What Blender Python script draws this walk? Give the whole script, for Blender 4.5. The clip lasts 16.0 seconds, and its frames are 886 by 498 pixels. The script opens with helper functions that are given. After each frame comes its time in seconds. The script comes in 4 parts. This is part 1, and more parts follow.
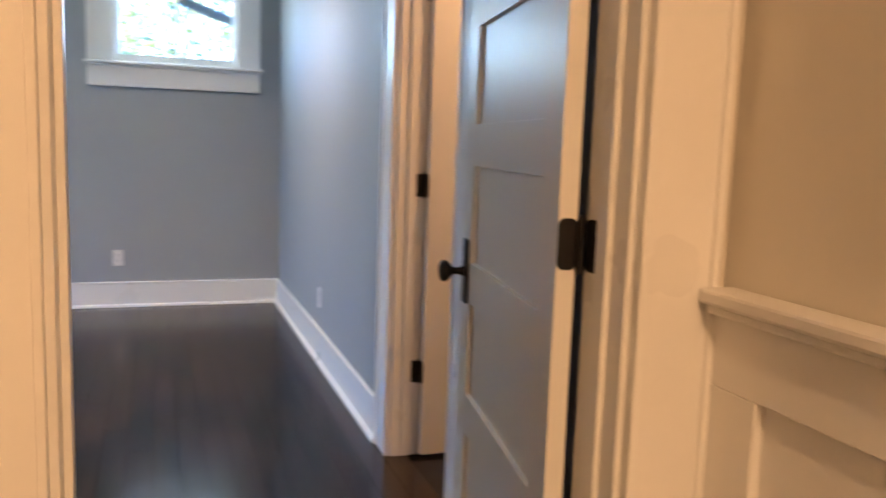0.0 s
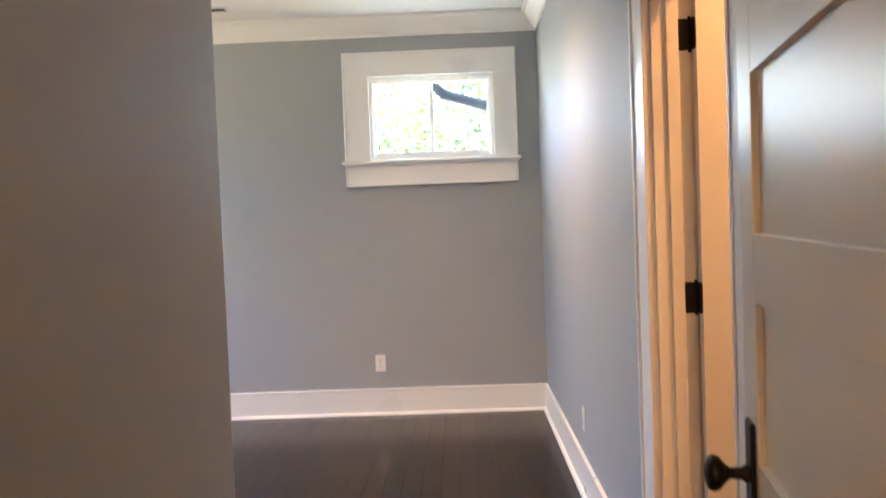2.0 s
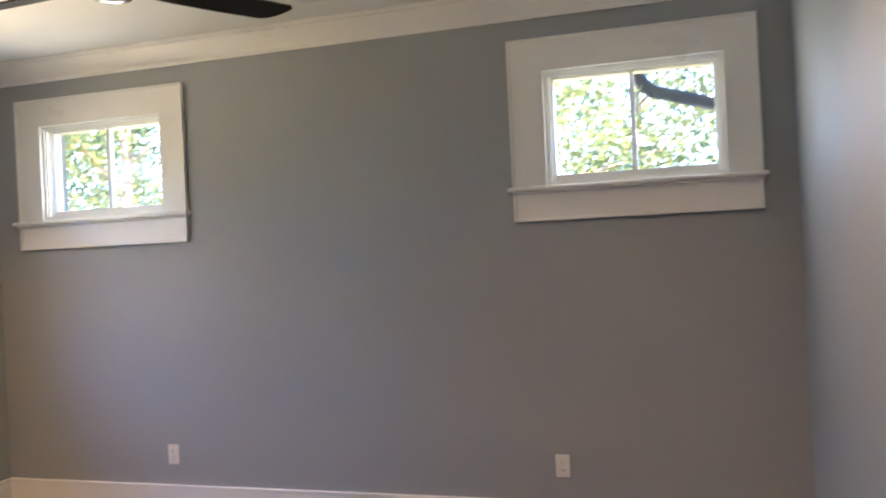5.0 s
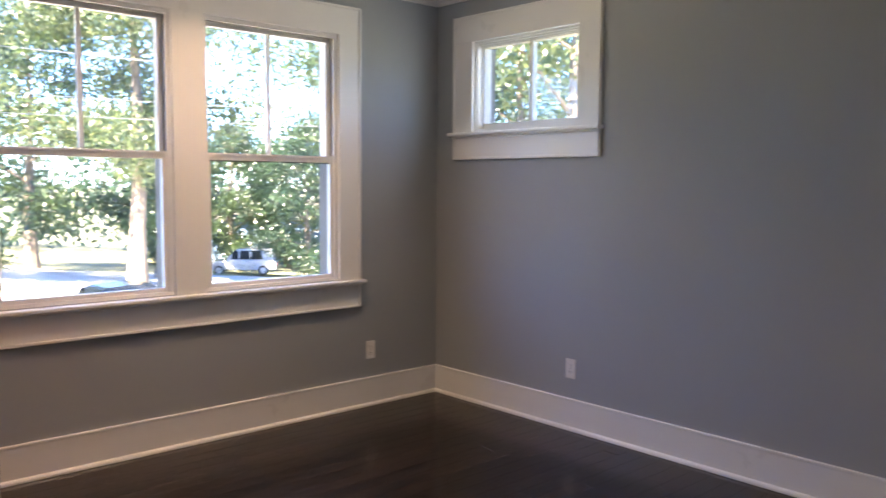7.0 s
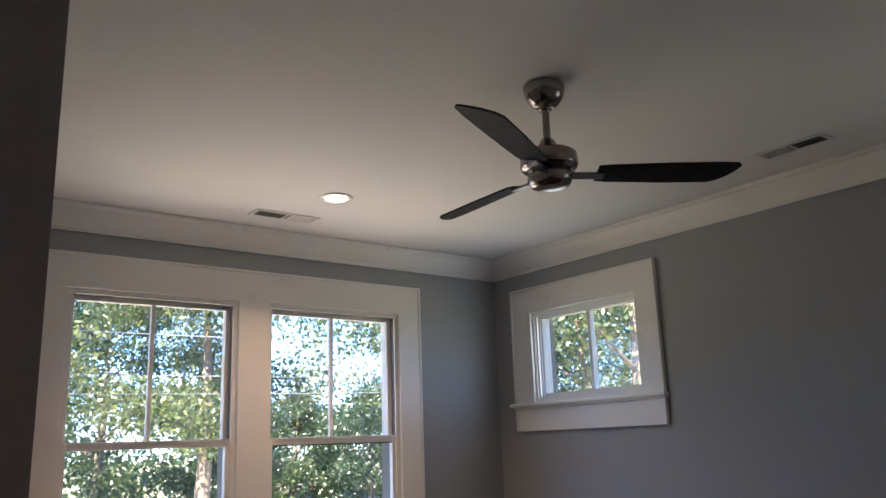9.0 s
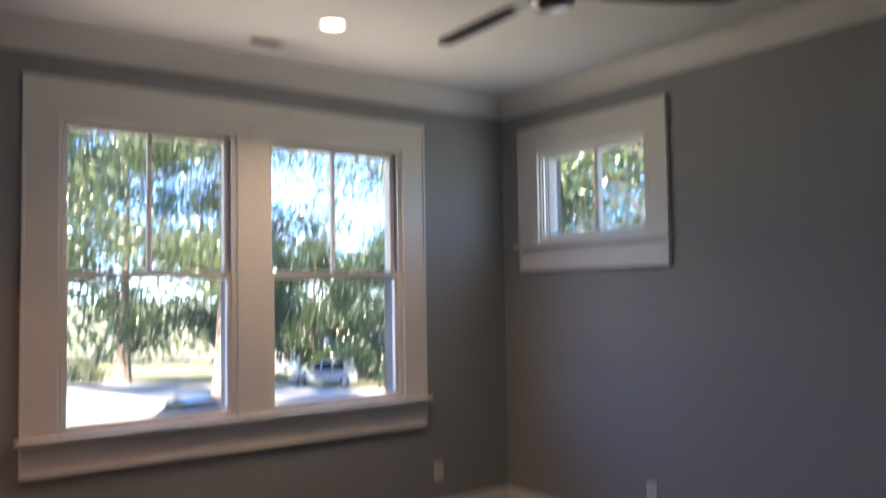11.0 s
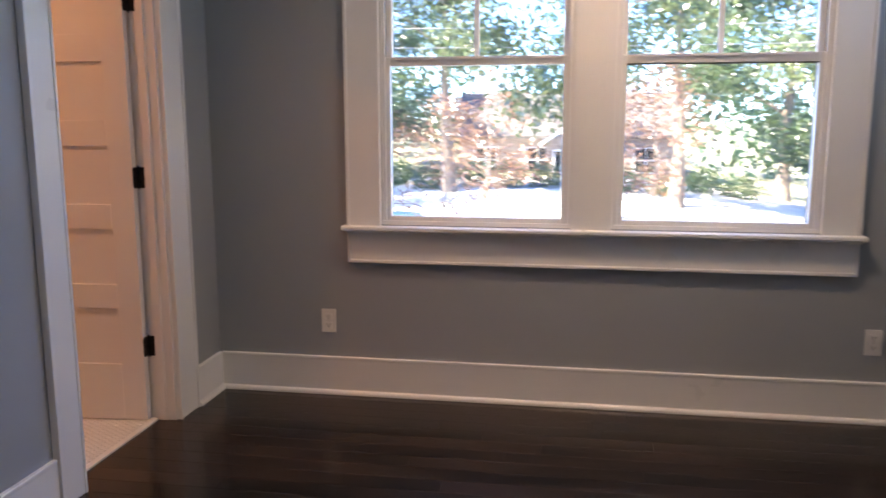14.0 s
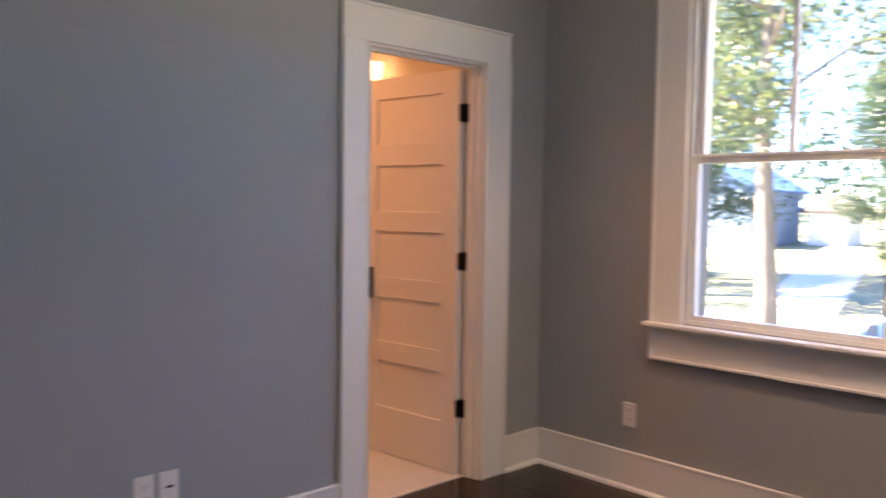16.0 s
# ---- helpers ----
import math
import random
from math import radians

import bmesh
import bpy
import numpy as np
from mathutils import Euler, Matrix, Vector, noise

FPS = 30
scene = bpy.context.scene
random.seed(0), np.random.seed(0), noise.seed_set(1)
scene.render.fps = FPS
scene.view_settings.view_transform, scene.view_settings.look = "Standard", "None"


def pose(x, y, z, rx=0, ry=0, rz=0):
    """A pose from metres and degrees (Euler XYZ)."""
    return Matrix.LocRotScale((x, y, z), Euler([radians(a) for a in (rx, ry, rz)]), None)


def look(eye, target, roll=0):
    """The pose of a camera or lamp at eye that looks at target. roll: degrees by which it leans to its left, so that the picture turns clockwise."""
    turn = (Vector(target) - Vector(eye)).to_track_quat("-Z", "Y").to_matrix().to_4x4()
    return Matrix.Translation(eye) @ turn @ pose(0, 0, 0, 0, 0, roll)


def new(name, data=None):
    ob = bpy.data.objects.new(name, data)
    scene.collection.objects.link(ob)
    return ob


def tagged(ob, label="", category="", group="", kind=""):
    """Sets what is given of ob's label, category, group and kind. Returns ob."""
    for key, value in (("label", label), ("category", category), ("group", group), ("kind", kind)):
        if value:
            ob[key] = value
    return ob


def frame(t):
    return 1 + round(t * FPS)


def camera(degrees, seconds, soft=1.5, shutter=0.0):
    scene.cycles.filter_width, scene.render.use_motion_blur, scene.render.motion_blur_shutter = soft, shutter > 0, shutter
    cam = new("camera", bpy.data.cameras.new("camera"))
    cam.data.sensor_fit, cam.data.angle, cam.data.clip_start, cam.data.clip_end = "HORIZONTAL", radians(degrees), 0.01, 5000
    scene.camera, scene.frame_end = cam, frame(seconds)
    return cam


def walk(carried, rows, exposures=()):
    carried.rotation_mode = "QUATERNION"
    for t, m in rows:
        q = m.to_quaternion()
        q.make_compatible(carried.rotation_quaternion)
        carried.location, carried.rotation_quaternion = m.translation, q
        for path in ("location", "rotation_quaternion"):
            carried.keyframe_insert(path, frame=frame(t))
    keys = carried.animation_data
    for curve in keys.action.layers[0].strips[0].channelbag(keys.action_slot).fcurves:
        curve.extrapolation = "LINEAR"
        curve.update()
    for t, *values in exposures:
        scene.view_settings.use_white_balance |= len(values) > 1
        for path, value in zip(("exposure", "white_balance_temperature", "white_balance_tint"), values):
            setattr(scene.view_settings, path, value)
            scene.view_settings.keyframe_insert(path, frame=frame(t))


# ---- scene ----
cam = camera(57.3, 16.0, shutter=0.5)
PATH = [
    (0, (3.75, -2.724, 1.267), (4.412, -0.854, 1.011), 2.0),
    (0.5, (3.907, -2.599, 1.276), (4.173, -0.635, 1.008), 1.2),
    (1, (3.998, -2.474, 1.285), (4.005, -0.494, 1.002), -0.3),
    (1.5, (4.025, -2.251, 1.316), (3.967, -0.261, 1.125), -1.2),
    (2, (4.066, -2.036, 1.362), (4.02, -0.038, 1.285), -2.2),
    (2.5, (4.075, -1.794, 1.407), (3.971, 0.203, 1.402), -1.3),
    (3, (4.008, -1.561, 1.459), (3.906, 0.435, 1.529), -1.5),
    (3.2, (3.997, -1.473, 1.469), (3.907, 0.523, 1.567), -1.4),
    (5.3, (4.13, -0.374, 1.48), (3.438, 1.501, 1.42), -2.4),
    (5.5, (4.112, -0.328, 1.461), (3.348, 1.517, 1.351), -1.9),
    (6, (4.123, -0.205, 1.447), (3.143, 1.528, 1.259), -0.4),
    (6.5, (4.17, -0.139, 1.429), (2.893, 1.39, 1.253), 0.3),
    (7, (4.165, -0.119, 1.442), (2.687, 1.219, 1.28), 0.4),
    (7.5, (4.175, -0.107, 1.451), (2.602, 1.121, 1.313), -0.1),
    (8, (4.184, -0.093, 1.481), (2.599, 1.12, 1.616), -1.5),
    (8.5, (4.179, -0.094, 1.546), (2.629, 1.097, 1.968), -2.0),
    (8.7, (4.171, -0.099, 1.541), (2.638, 1.097, 2.01), -2.0),
    (10.8, (4.159, -0.02, 1.517), (2.582, 1.178, 1.799), -1.3),
    (11, (4.131, 0.027, 1.475), (2.525, 1.215, 1.579), -0.9),
    (11.5, (3.996, 0.166, 1.398), (2.378, 1.318, 1.167), 0.5),
    (12, (3.924, 0.368, 1.311), (2.265, 1.414, 0.916), 1.4),
    (12.5, (3.91, 0.741, 1.292), (2.117, 1.488, 0.815), 0.8),
    (13, (3.818, 1.043, 1.312), (1.912, 1.52, 0.934), 0.7),
    (13.5, (3.774, 1.418, 1.343), (1.803, 1.48, 1.005), 1.0),
    (14, (3.671, 1.746, 1.337), (1.725, 1.418, 1.013), -0.1),
    (14.5, (3.598, 2.018, 1.352), (1.696, 1.458, 1.088), -0.1),
    (15, (3.515, 2.325, 1.365), (1.706, 1.496, 1.167), -0.2),
    (15.5, (3.365, 2.51, 1.362), (1.715, 1.388, 1.227), 0.8),
    (16, (3.333, 2.716, 1.375), (1.948, 1.277, 1.258), 0.8),
]
EXPOSURE = [(0.0, 5.0, 6500, 9), (1.0, 5.2, 7700, 14), (1.5, 5.35, 8200, 16), (3.2, 4.85, 8800, 17), (5.5, 4.2, 8800, 19), (6.0, 4.45, 8600, 20), (6.5, 4.15, 8200, 20), (7.0, 3.65, 7800, 20), (7.5, 3.5, 7700, 21), (8.0, 3.2, 7500, 20),
            (8.7, 2.85, 7500, 20), (10.8, 2.8, 7500, 20), (11.5, 3.2, 7300, 23), (12.0, 3.75, 7000, 22), (12.5, 4.1, 6800, 19), (14.0, 3.55, 7200, 21), (15.0, 3.5, 7400, 24), (16.0, 3.75, 8200, 26)]
walk(cam, [(t, look(eye, target, roll)) for t, eye, target, roll in PATH], EXPOSURE)

# ---- plan: x to the east, y to the north, floor of the room at z = 0 ----
E, D, H = 4.63, 3.59, 2.75          # east wall, north wall, ceiling
PX, PY = 3.45, -1.50                # passage: west wall, south end
TW = 0.11                           # partition thickness
XT = 0.18                           # outside wall thickness
DOOR_H = 2.045
HALL_S, HALL_W = -5.2, 2.2

# ---- world, sun, lamps ----
SUN_EL, SUN_AZ = radians(48), radians(152)   # azimuth from +y towards +x
world = bpy.data.worlds.new("world")
scene.world = world
world.use_nodes = True
wn = world.node_tree
sky = wn.nodes.new("ShaderNodeTexSky")
sky.sky_type, sky.sun_disc, sky.ozone_density, sky.dust_density = "NISHITA", False, 10.0, 0.0
sky.sun_elevation, sky.sun_rotation = SUN_EL, SUN_AZ
sky.air_density, sky.altitude = 0.85, 1500
deep = wn.nodes.new("ShaderNodeVectorMath")          # the deep blue of a clear autumn sky
deep.operation = "MULTIPLY"
deep.inputs[1].default_value = (0.80, 0.95, 1.15)
wn.links.new(sky.outputs[0], deep.inputs[0])
wn.links.new(deep.outputs[0], wn.nodes["Background"].inputs[0])
wn.nodes["Background"].inputs[1].default_value = 0.15


def lamp(name, kind, energy, color, m, size=0.1, size_y=None, spread=None):
    data = bpy.data.lights.new(name, kind)
    data.energy, data.color = energy, color
    if kind == "AREA":
        data.size = size
        if size_y:
            data.shape, data.size_y = "RECTANGLE", size_y
        else:
            data.shape = "DISK"
        if spread:
            data.spread = radians(spread)
    elif kind == "SUN":
        data.angle = radians(0.5)
    else:
        data.shadow_soft_size = size
    ob = new(name, data)
    ob.matrix_world = m
    return ob


sun_dir = Vector((math.sin(SUN_AZ) * math.cos(SUN_EL), math.cos(SUN_AZ) * math.cos(SUN_EL), math.sin(SUN_EL)))
lamp("sun", "SUN", 5.0, (1, 0.95, 0.86), look(sun_dir * 60, (0, 0, 0)))
BATHC = (1.0, 0.46, 0.22)
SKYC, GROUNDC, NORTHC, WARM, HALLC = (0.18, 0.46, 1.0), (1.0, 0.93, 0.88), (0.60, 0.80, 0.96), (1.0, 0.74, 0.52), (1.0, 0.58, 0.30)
for yc in (1.27, 2.33):                      # the sky sends its light downwards, the sunlit street upwards
    lamp("window_skylight", "AREA", 0.55, SKYC, look((-0.008, yc, 1.59), (2.0, yc, 0.2)), 0.80, 1.42, 115)
    lamp("window_street_light", "AREA", 0.48, GROUNDC, look((-0.010, yc, 1.59), (2.0, yc, 5.0)), 0.80, 1.42, 105)
for xc in (0.78, 3.89):
    lamp("window_daylight", "AREA", 0.32, NORTHC, look((xc, D + 0.03, 2.06), (xc, D - 2, 2.06)), 0.80, 0.48)
LIGHTS = [(0.79, 1.87), (3.83, 1.87)]
for (x, y), watts in zip(LIGHTS, (1.2, 0.65)):
    lamp("recessed_lamp", "AREA", watts, WARM, look((x, y, H - 0.014), (x, y, 0)), 0.10, None, 125)
lamp("vanity_lamp", "POINT", 0.06, BATHC, Matrix.Translation((0.25, -1.46, 2.18)), 0.06)
lamp("bathroom_lamp", "AREA", 1.7, BATHC, look((1.45, -1.15, H - 0.02), (1.45, -1.15, 0)), 0.2)
lamp("closet_lamp", "AREA", 0.9, (1.0, 0.53, 0.26), look((5.35, -0.25, H - 0.02), (5.35, -0.25, 0)), 0.2)
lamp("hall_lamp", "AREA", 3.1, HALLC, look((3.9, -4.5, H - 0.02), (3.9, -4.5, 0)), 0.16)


# ---- materials ----
def material(name, base, rough=0.5, metal=0.0, spread=0.06, scale=6.0, grain=60.0, bump=0.02, spec=0.5, stretch=None, coat=0.0, per=None, wear=0.06):
    """Principled colour that varies at two scales, with fine relief. per: 'object' or 'island' adds a change from piece to piece."""
    m = bpy.data.materials.new(name)
    m.use_nodes = True
    nt = m.node_tree
    p = nt.nodes["Principled BSDF"]
    tc = nt.nodes.new("ShaderNodeTexCoord")
    mp = nt.nodes.new("ShaderNodeMapping")
    nt.links.new(tc.outputs["Object"], mp.inputs[0])
    if stretch:
        mp.inputs["Scale"].default_value = stretch
    big, fine = nt.nodes.new("ShaderNodeTexNoise"), nt.nodes.new("ShaderNodeTexNoise")
    for n, s, d in ((big, scale, 4), (fine, grain, 3)):
        n.inputs["Scale"].default_value, n.inputs["Detail"].default_value = s, d
        nt.links.new(mp.outputs[0], n.inputs["Vector"])
    add = nt.nodes.new("ShaderNodeMath")
    add.operation = "MULTIPLY_ADD"
    nt.links.new(fine.outputs["Fac"], add.inputs[0])
    add.inputs[1].default_value = 0.4
    nt.links.new(big.outputs["Fac"], add.inputs[2])
    last = add.outputs[0]
    if per:
        rnd = nt.nodes.new("ShaderNodeObjectInfo" if per == "object" else "ShaderNodeNewGeometry")
        plus = nt.nodes.new("ShaderNodeMath")
        plus.operation = "MULTIPLY_ADD"
        nt.links.new(rnd.outputs["Random" if per == "object" else "Random Per Island"], plus.inputs[0])
        plus.inputs[1].default_value = 0.7
        nt.links.new(last, plus.inputs[2])
        last = plus.outputs[0]
    ramp = nt.nodes.new("ShaderNodeMapRange")
    ramp.inputs["From Min"].default_value, ramp.inputs["From Max"].default_value = 0.4, 1.0 + (0.7 if per else 0)
    ramp.inputs["To Min"].default_value, ramp.inputs["To Max"].default_value = 1 - spread, 1 + spread
    nt.links.new(last, ramp.inputs["Value"])
    mul = nt.nodes.new("ShaderNodeVectorMath")
    mul.operation = "SCALE"
    mul.inputs[0].default_value = base
    nt.links.new(ramp.outputs[0], mul.inputs["Scale"])
    nt.links.new(mul.outputs[0], p.inputs["Base Color"])
    rr = nt.nodes.new("ShaderNodeMapRange")
    rr.inputs["From Min"].default_value, rr.inputs["From Max"].default_value = 0.3, 0.7
    rr.inputs["To Min"].default_value, rr.inputs["To Max"].default_value = max(rough - wear, 0.02), min(rough + wear, 1)
    nt.links.new(big.outputs["Fac"], rr.inputs["Value"])
    nt.links.new(rr.outputs[0], p.inputs["Roughness"])
    p.inputs["Metallic"].default_value = metal
    p.inputs["Specular IOR Level"].default_value = spec
    p.inputs["Coat Weight"].default_value = coat
    p.inputs["Coat Roughness"].default_value = 0.12
    if bump:
        b = nt.nodes.new("ShaderNodeBump")
        b.inputs["Strength"].default_value, b.inputs["Distance"].default_value = min(bump * 10, 1), bump * 0.05
        nt.links.new(fine.outputs["Fac"], b.inputs["Height"])
        nt.links.new(b.outputs[0], p.inputs["Normal"])
    return m


def glowing(name, color, strength):
    m = bpy.data.materials.new(name)
    m.use_nodes = True
    p = m.node_tree.nodes["Principled BSDF"]
    p.inputs["Base Color"].default_value = (0.9, 0.88, 0.84, 1)
    p.inputs["Emission Color"].default_value, p.inputs["Emission Strength"].default_value = (*color, 1), strength
    return m


def pane_glass():
    m = bpy.data.materials.new("window_glass")
    m.use_nodes = True
    nt = m.node_tree
    nt.nodes.remove(nt.nodes["Principled BSDF"])
    clear, gloss, mix, fr = (nt.nodes.new("ShaderNode" + k) for k in ("BsdfTransparent", "BsdfGlossy", "MixShader", "LayerWeight"))
    clear.inputs[0].default_value = (0.93, 0.95, 0.94, 1)
    gloss.inputs["Roughness"].default_value = 0.02
    power, fac = nt.nodes.new("ShaderNodeMath"), nt.nodes.new("ShaderNodeMath")
    power.operation, fac.operation = "POWER", "MULTIPLY_ADD"
    power.inputs[1].default_value, fac.inputs[1].default_value, fac.inputs[2].default_value = 5.0, 0.9, 0.03
    for a, b in ((fr.outputs["Facing"], power.inputs[0]), (power.outputs[0], fac.inputs[0]), (fac.outputs[0], mix.inputs[0]), (clear.outputs[0], mix.inputs[1]), (gloss.outputs[0], mix.inputs[2]), (mix.outputs[0], nt.nodes["Material Output"].inputs[0])):
        nt.links.new(a, b)
    return m


def leaf_mat(name, low, high):
    """Leaves that let some light through, each of its own shade."""
    m = bpy.data.materials.new(name)
    m.use_nodes = True
    nt = m.node_tree
    nt.nodes.remove(nt.nodes["Principled BSDF"])
    geo, ramp, dif, tr, mix = (nt.nodes.new("ShaderNode" + k) for k in ("NewGeometry", "ValToRGB", "BsdfDiffuse", "BsdfTranslucent", "MixShader"))
    ramp.color_ramp.elements[0].color, ramp.color_ramp.elements[1].color = (*low, 1), (*high, 1)
    mix.inputs[0].default_value = 0.5
    shine, both = nt.nodes.new("ShaderNodeBsdfGlossy"), nt.nodes.new("ShaderNodeMixShader")
    shine.inputs["Roughness"].default_value, both.inputs[0].default_value = 0.35, 0.09
    nt.links.new(mix.outputs[0], both.inputs[1])
    nt.links.new(shine.outputs[0], both.inputs[2])
    for a, b in ((geo.outputs["Random Per Island"], ramp.inputs[0]), (ramp.outputs[0], dif.inputs[0]), (ramp.outputs[0], tr.inputs[0]), (dif.outputs[0], mix.inputs[1]),
                 (tr.outputs[0], mix.inputs[2]), (both.outputs[0], nt.nodes["Material Output"].inputs[0])):
        nt.links.new(a, b)
    return m


def wood_floor():
    """Dark stained oak boards under satin varnish: streaks along each board, blotches of stain, shade from board to board."""
    m = bpy.data.materials.new("dark_stained_oak")
    m.use_nodes = True
    nt = m.node_tree
    p = nt.nodes["Principled BSDF"]
    tc, info = nt.nodes.new("ShaderNodeTexCoord"), nt.nodes.new("ShaderNodeObjectInfo")
    shift = nt.nodes.new("ShaderNodeVectorMath")
    shift.operation = "MULTIPLY_ADD"
    comb = nt.nodes.new("ShaderNodeCombineXYZ")
    for i in range(3):
        nt.links.new(info.outputs["Random"], comb.inputs[i])
    nt.links.new(comb.outputs[0], shift.inputs[0])
    shift.inputs[1].default_value = (7, 13, 3)
    nt.links.new(info.outputs["Location"], shift.inputs[2])
    place = nt.nodes.new("ShaderNodeVectorMath")
    place.operation = "ADD"
    nt.links.new(tc.outputs["Object"], place.inputs[0])
    nt.links.new(shift.outputs[0], place.inputs[1])
    grain_map, blot_map = nt.nodes.new("ShaderNodeMapping"), nt.nodes.new("ShaderNodeMapping")
    grain_map.inputs["Scale"].default_value = (16, 0.9, 16)
    blot_map.inputs["Scale"].default_value = (5.0, 2.0, 5.0)
    grain, blot = nt.nodes.new("ShaderNodeTexNoise"), nt.nodes.new("ShaderNodeTexNoise")
    for mp, n in ((grain_map, grain), (blot_map, blot)):
        nt.links.new(place.outputs[0], mp.inputs[0])
        nt.links.new(mp.outputs[0], n.inputs["Vector"])
        n.inputs["Scale"].default_value, n.inputs["Detail"].default_value = 1.0, 2.5
    s1, s2 = nt.nodes.new("ShaderNodeMath"), nt.nodes.new("ShaderNodeMath")
    s1.operation = s2.operation = "MULTIPLY_ADD"
    nt.links.new(grain.outputs["Fac"], s1.inputs[0])
    s1.inputs[1].default_value = 0.6
    nt.links.new(blot.outputs["Fac"], s1.inputs[2])
    nt.links.new(info.outputs["Random"], s2.inputs[0])
    s2.inputs[1].default_value = 0.13
    nt.links.new(s1.outputs[0], s2.inputs[2])
    fit = nt.nodes.new("ShaderNodeMapRange")
    fit.inputs["From Min"].default_value, fit.inputs["From Max"].default_value = 0.62, 1.30
    nt.links.new(s2.outputs[0], fit.inputs["Value"])
    ramp = nt.nodes.new("ShaderNodeValToRGB")
    e = ramp.color_ramp.elements
    e[0].position, e[0].color = 0.10, (0.0035, 0.0019, 0.0012, 1)
    e[1].position, e[1].color = 1.0, (0.050, 0.025, 0.014, 1)
    nt.links.new(fit.outputs[0], ramp.inputs[0])
    nt.links.new(ramp.outputs[0], p.inputs["Base Color"])
    rr = nt.nodes.new("ShaderNodeMapRange")
    rr.inputs["To Min"].default_value, rr.inputs["To Max"].default_value = 0.17, 0.24
    nt.links.new(blot.outputs["Fac"], rr.inputs["Value"])
    nt.links.new(rr.outputs[0], p.inputs["Roughness"])
    p.inputs["Specular IOR Level"].default_value = 0.38
    b = nt.nodes.new("ShaderNodeBump")
    b.inputs["Strength"].default_value, b.inputs["Distance"].default_value = 0.05, 0.001
    nt.links.new(grain.outputs["Fac"], b.inputs["Height"])
    nt.links.new(b.outputs[0], p.inputs["Normal"])
    return m


BLUE = material("blue_grey_wall_paint", (0.335, 0.354, 0.366), 0.62, spec=0.36, spread=0.03, scale=1.5, grain=420, bump=0.012)
TRIM = material("white_trim_paint", (0.80, 0.785, 0.755), 0.32, spread=0.02, scale=3, grain=160, bump=0.006)
DOORP = material("white_door_paint", (0.80, 0.785, 0.755), 0.34, spread=0.02, scale=2, grain=120, bump=0.006, wear=0.02)
CEIL = material("matt_ceiling_paint", (0.74, 0.735, 0.72), 0.85, spread=0.02, scale=2, grain=300, bump=0.015)
BEIGE = material("cream_hall_paint", (0.66, 0.62, 0.55), 0.5, spread=0.03, scale=2, grain=300, bump=0.012)
WOOD = wood_floor()
SUB = material("subfloor", (0.02, 0.014, 0.01), 0.9)
BLACK = material("black_iron", (0.012, 0.011, 0.011), 0.42, 0.6, spread=0.2, scale=40, grain=200, bump=0.01)
PLASTIC = material("white_plastic", (0.78, 0.76, 0.72), 0.35, spread=0.02, bump=0.002)
SLOT = material("dark_slot", (0.05, 0.045, 0.04), 0.6)
NICKEL = material("brushed_nickel", (0.42, 0.39, 0.36), 0.25, 1.0, spread=0.12, scale=30, grain=220, bump=0.006)
GUNMETAL = material("dark_brushed_nickel", (0.30, 0.275, 0.26), 0.2, 1.0, spread=0.12, scale=30, grain=220, bump=0.006)
POLEM = material("galvanised_pole", (0.32, 0.33, 0.35), 0.6, 0.2, spread=0.1)
BLADE = material("black_fan_blade", (0.012, 0.010, 0.009), 0.6, spec=0.2, spread=0.2, scale=12, grain=90, bump=0.01)
VENT = material("vent_enamel", (0.72, 0.71, 0.69), 0.45, bump=0.002)
# dark inside of the vents, also the shadow lines laid as strips on the sashes
DUCT_AND_SHADOW = material("dark_duct_and_shadow", (0.03, 0.03, 0.03), 0.8)
TILE = material("white_mosaic_tile", (0.72, 0.70, 0.66), 0.22, spread=0.05, scale=20, bump=0.004, per="island")
GROUT = material("pale_grout", (0.45, 0.43, 0.39), 0.9, bump=0.03)
# grey of the jamb liners, also of the strips that darken the outer jambs
TRACK = material("grey_liner_and_jamb_shade", (0.16, 0.155, 0.15), 0.5, spread=0.05, bump=0.002)
GLASS = pane_glass()
BULB = glowing("lamp_lens", (1.0, 0.80, 0.58), 2.2)
SCONCE = glowing("lit_shade_glass", (1.0, 0.55, 0.26), 0.4)
ALU = material("dark_bronze_downspout", (0.13, 0.145, 0.17), 0.45, 0.3, spread=0.15, scale=9)
SIDING = material("pale_siding", (0.5, 0.5, 0.48), 0.7)
ROOFM = material("shingle_roof", (0.08, 0.075, 0.07), 0.9, spread=0.25, scale=3, grain=30, bump=0.05)
LAWN = material("lawn_and_litter", (0.23, 0.23, 0.13), 0.95, spread=0.45, scale=0.35, grain=6, bump=0.1)
ROADM = material("sunlit_worn_street", (0.50, 0.49, 0.47), 0.9, spread=0.12, scale=0.6, grain=12, bump=0.04)
# surface unknown: the whiteness of sunlit ground is put into this colour
VERGE = material("pale_sunlit_ground", (0.52, 0.50, 0.45), 0.95, spread=0.2, scale=0.5, grain=9, bump=0.08)
CONC = material("pale_concrete", (0.55, 0.53, 0.49), 0.9, spread=0.1, scale=0.8, grain=15, bump=0.03)
BARK = material("grey_brown_bark", (0.21, 0.17, 0.135), 0.95, spread=0.4, scale=3, grain=18, bump=0.1, stretch=(3, 3, 0.5))
BRICK = material("red_brick", (0.36, 0.285, 0.245), 0.85, spread=0.2, scale=4, grain=40, bump=0.05)
WHITEP = material("white_outside_paint", (0.75, 0.75, 0.74), 0.6)
DARKG = material("dark_window_glass", (0.02, 0.025, 0.03), 0.08, bump=0)
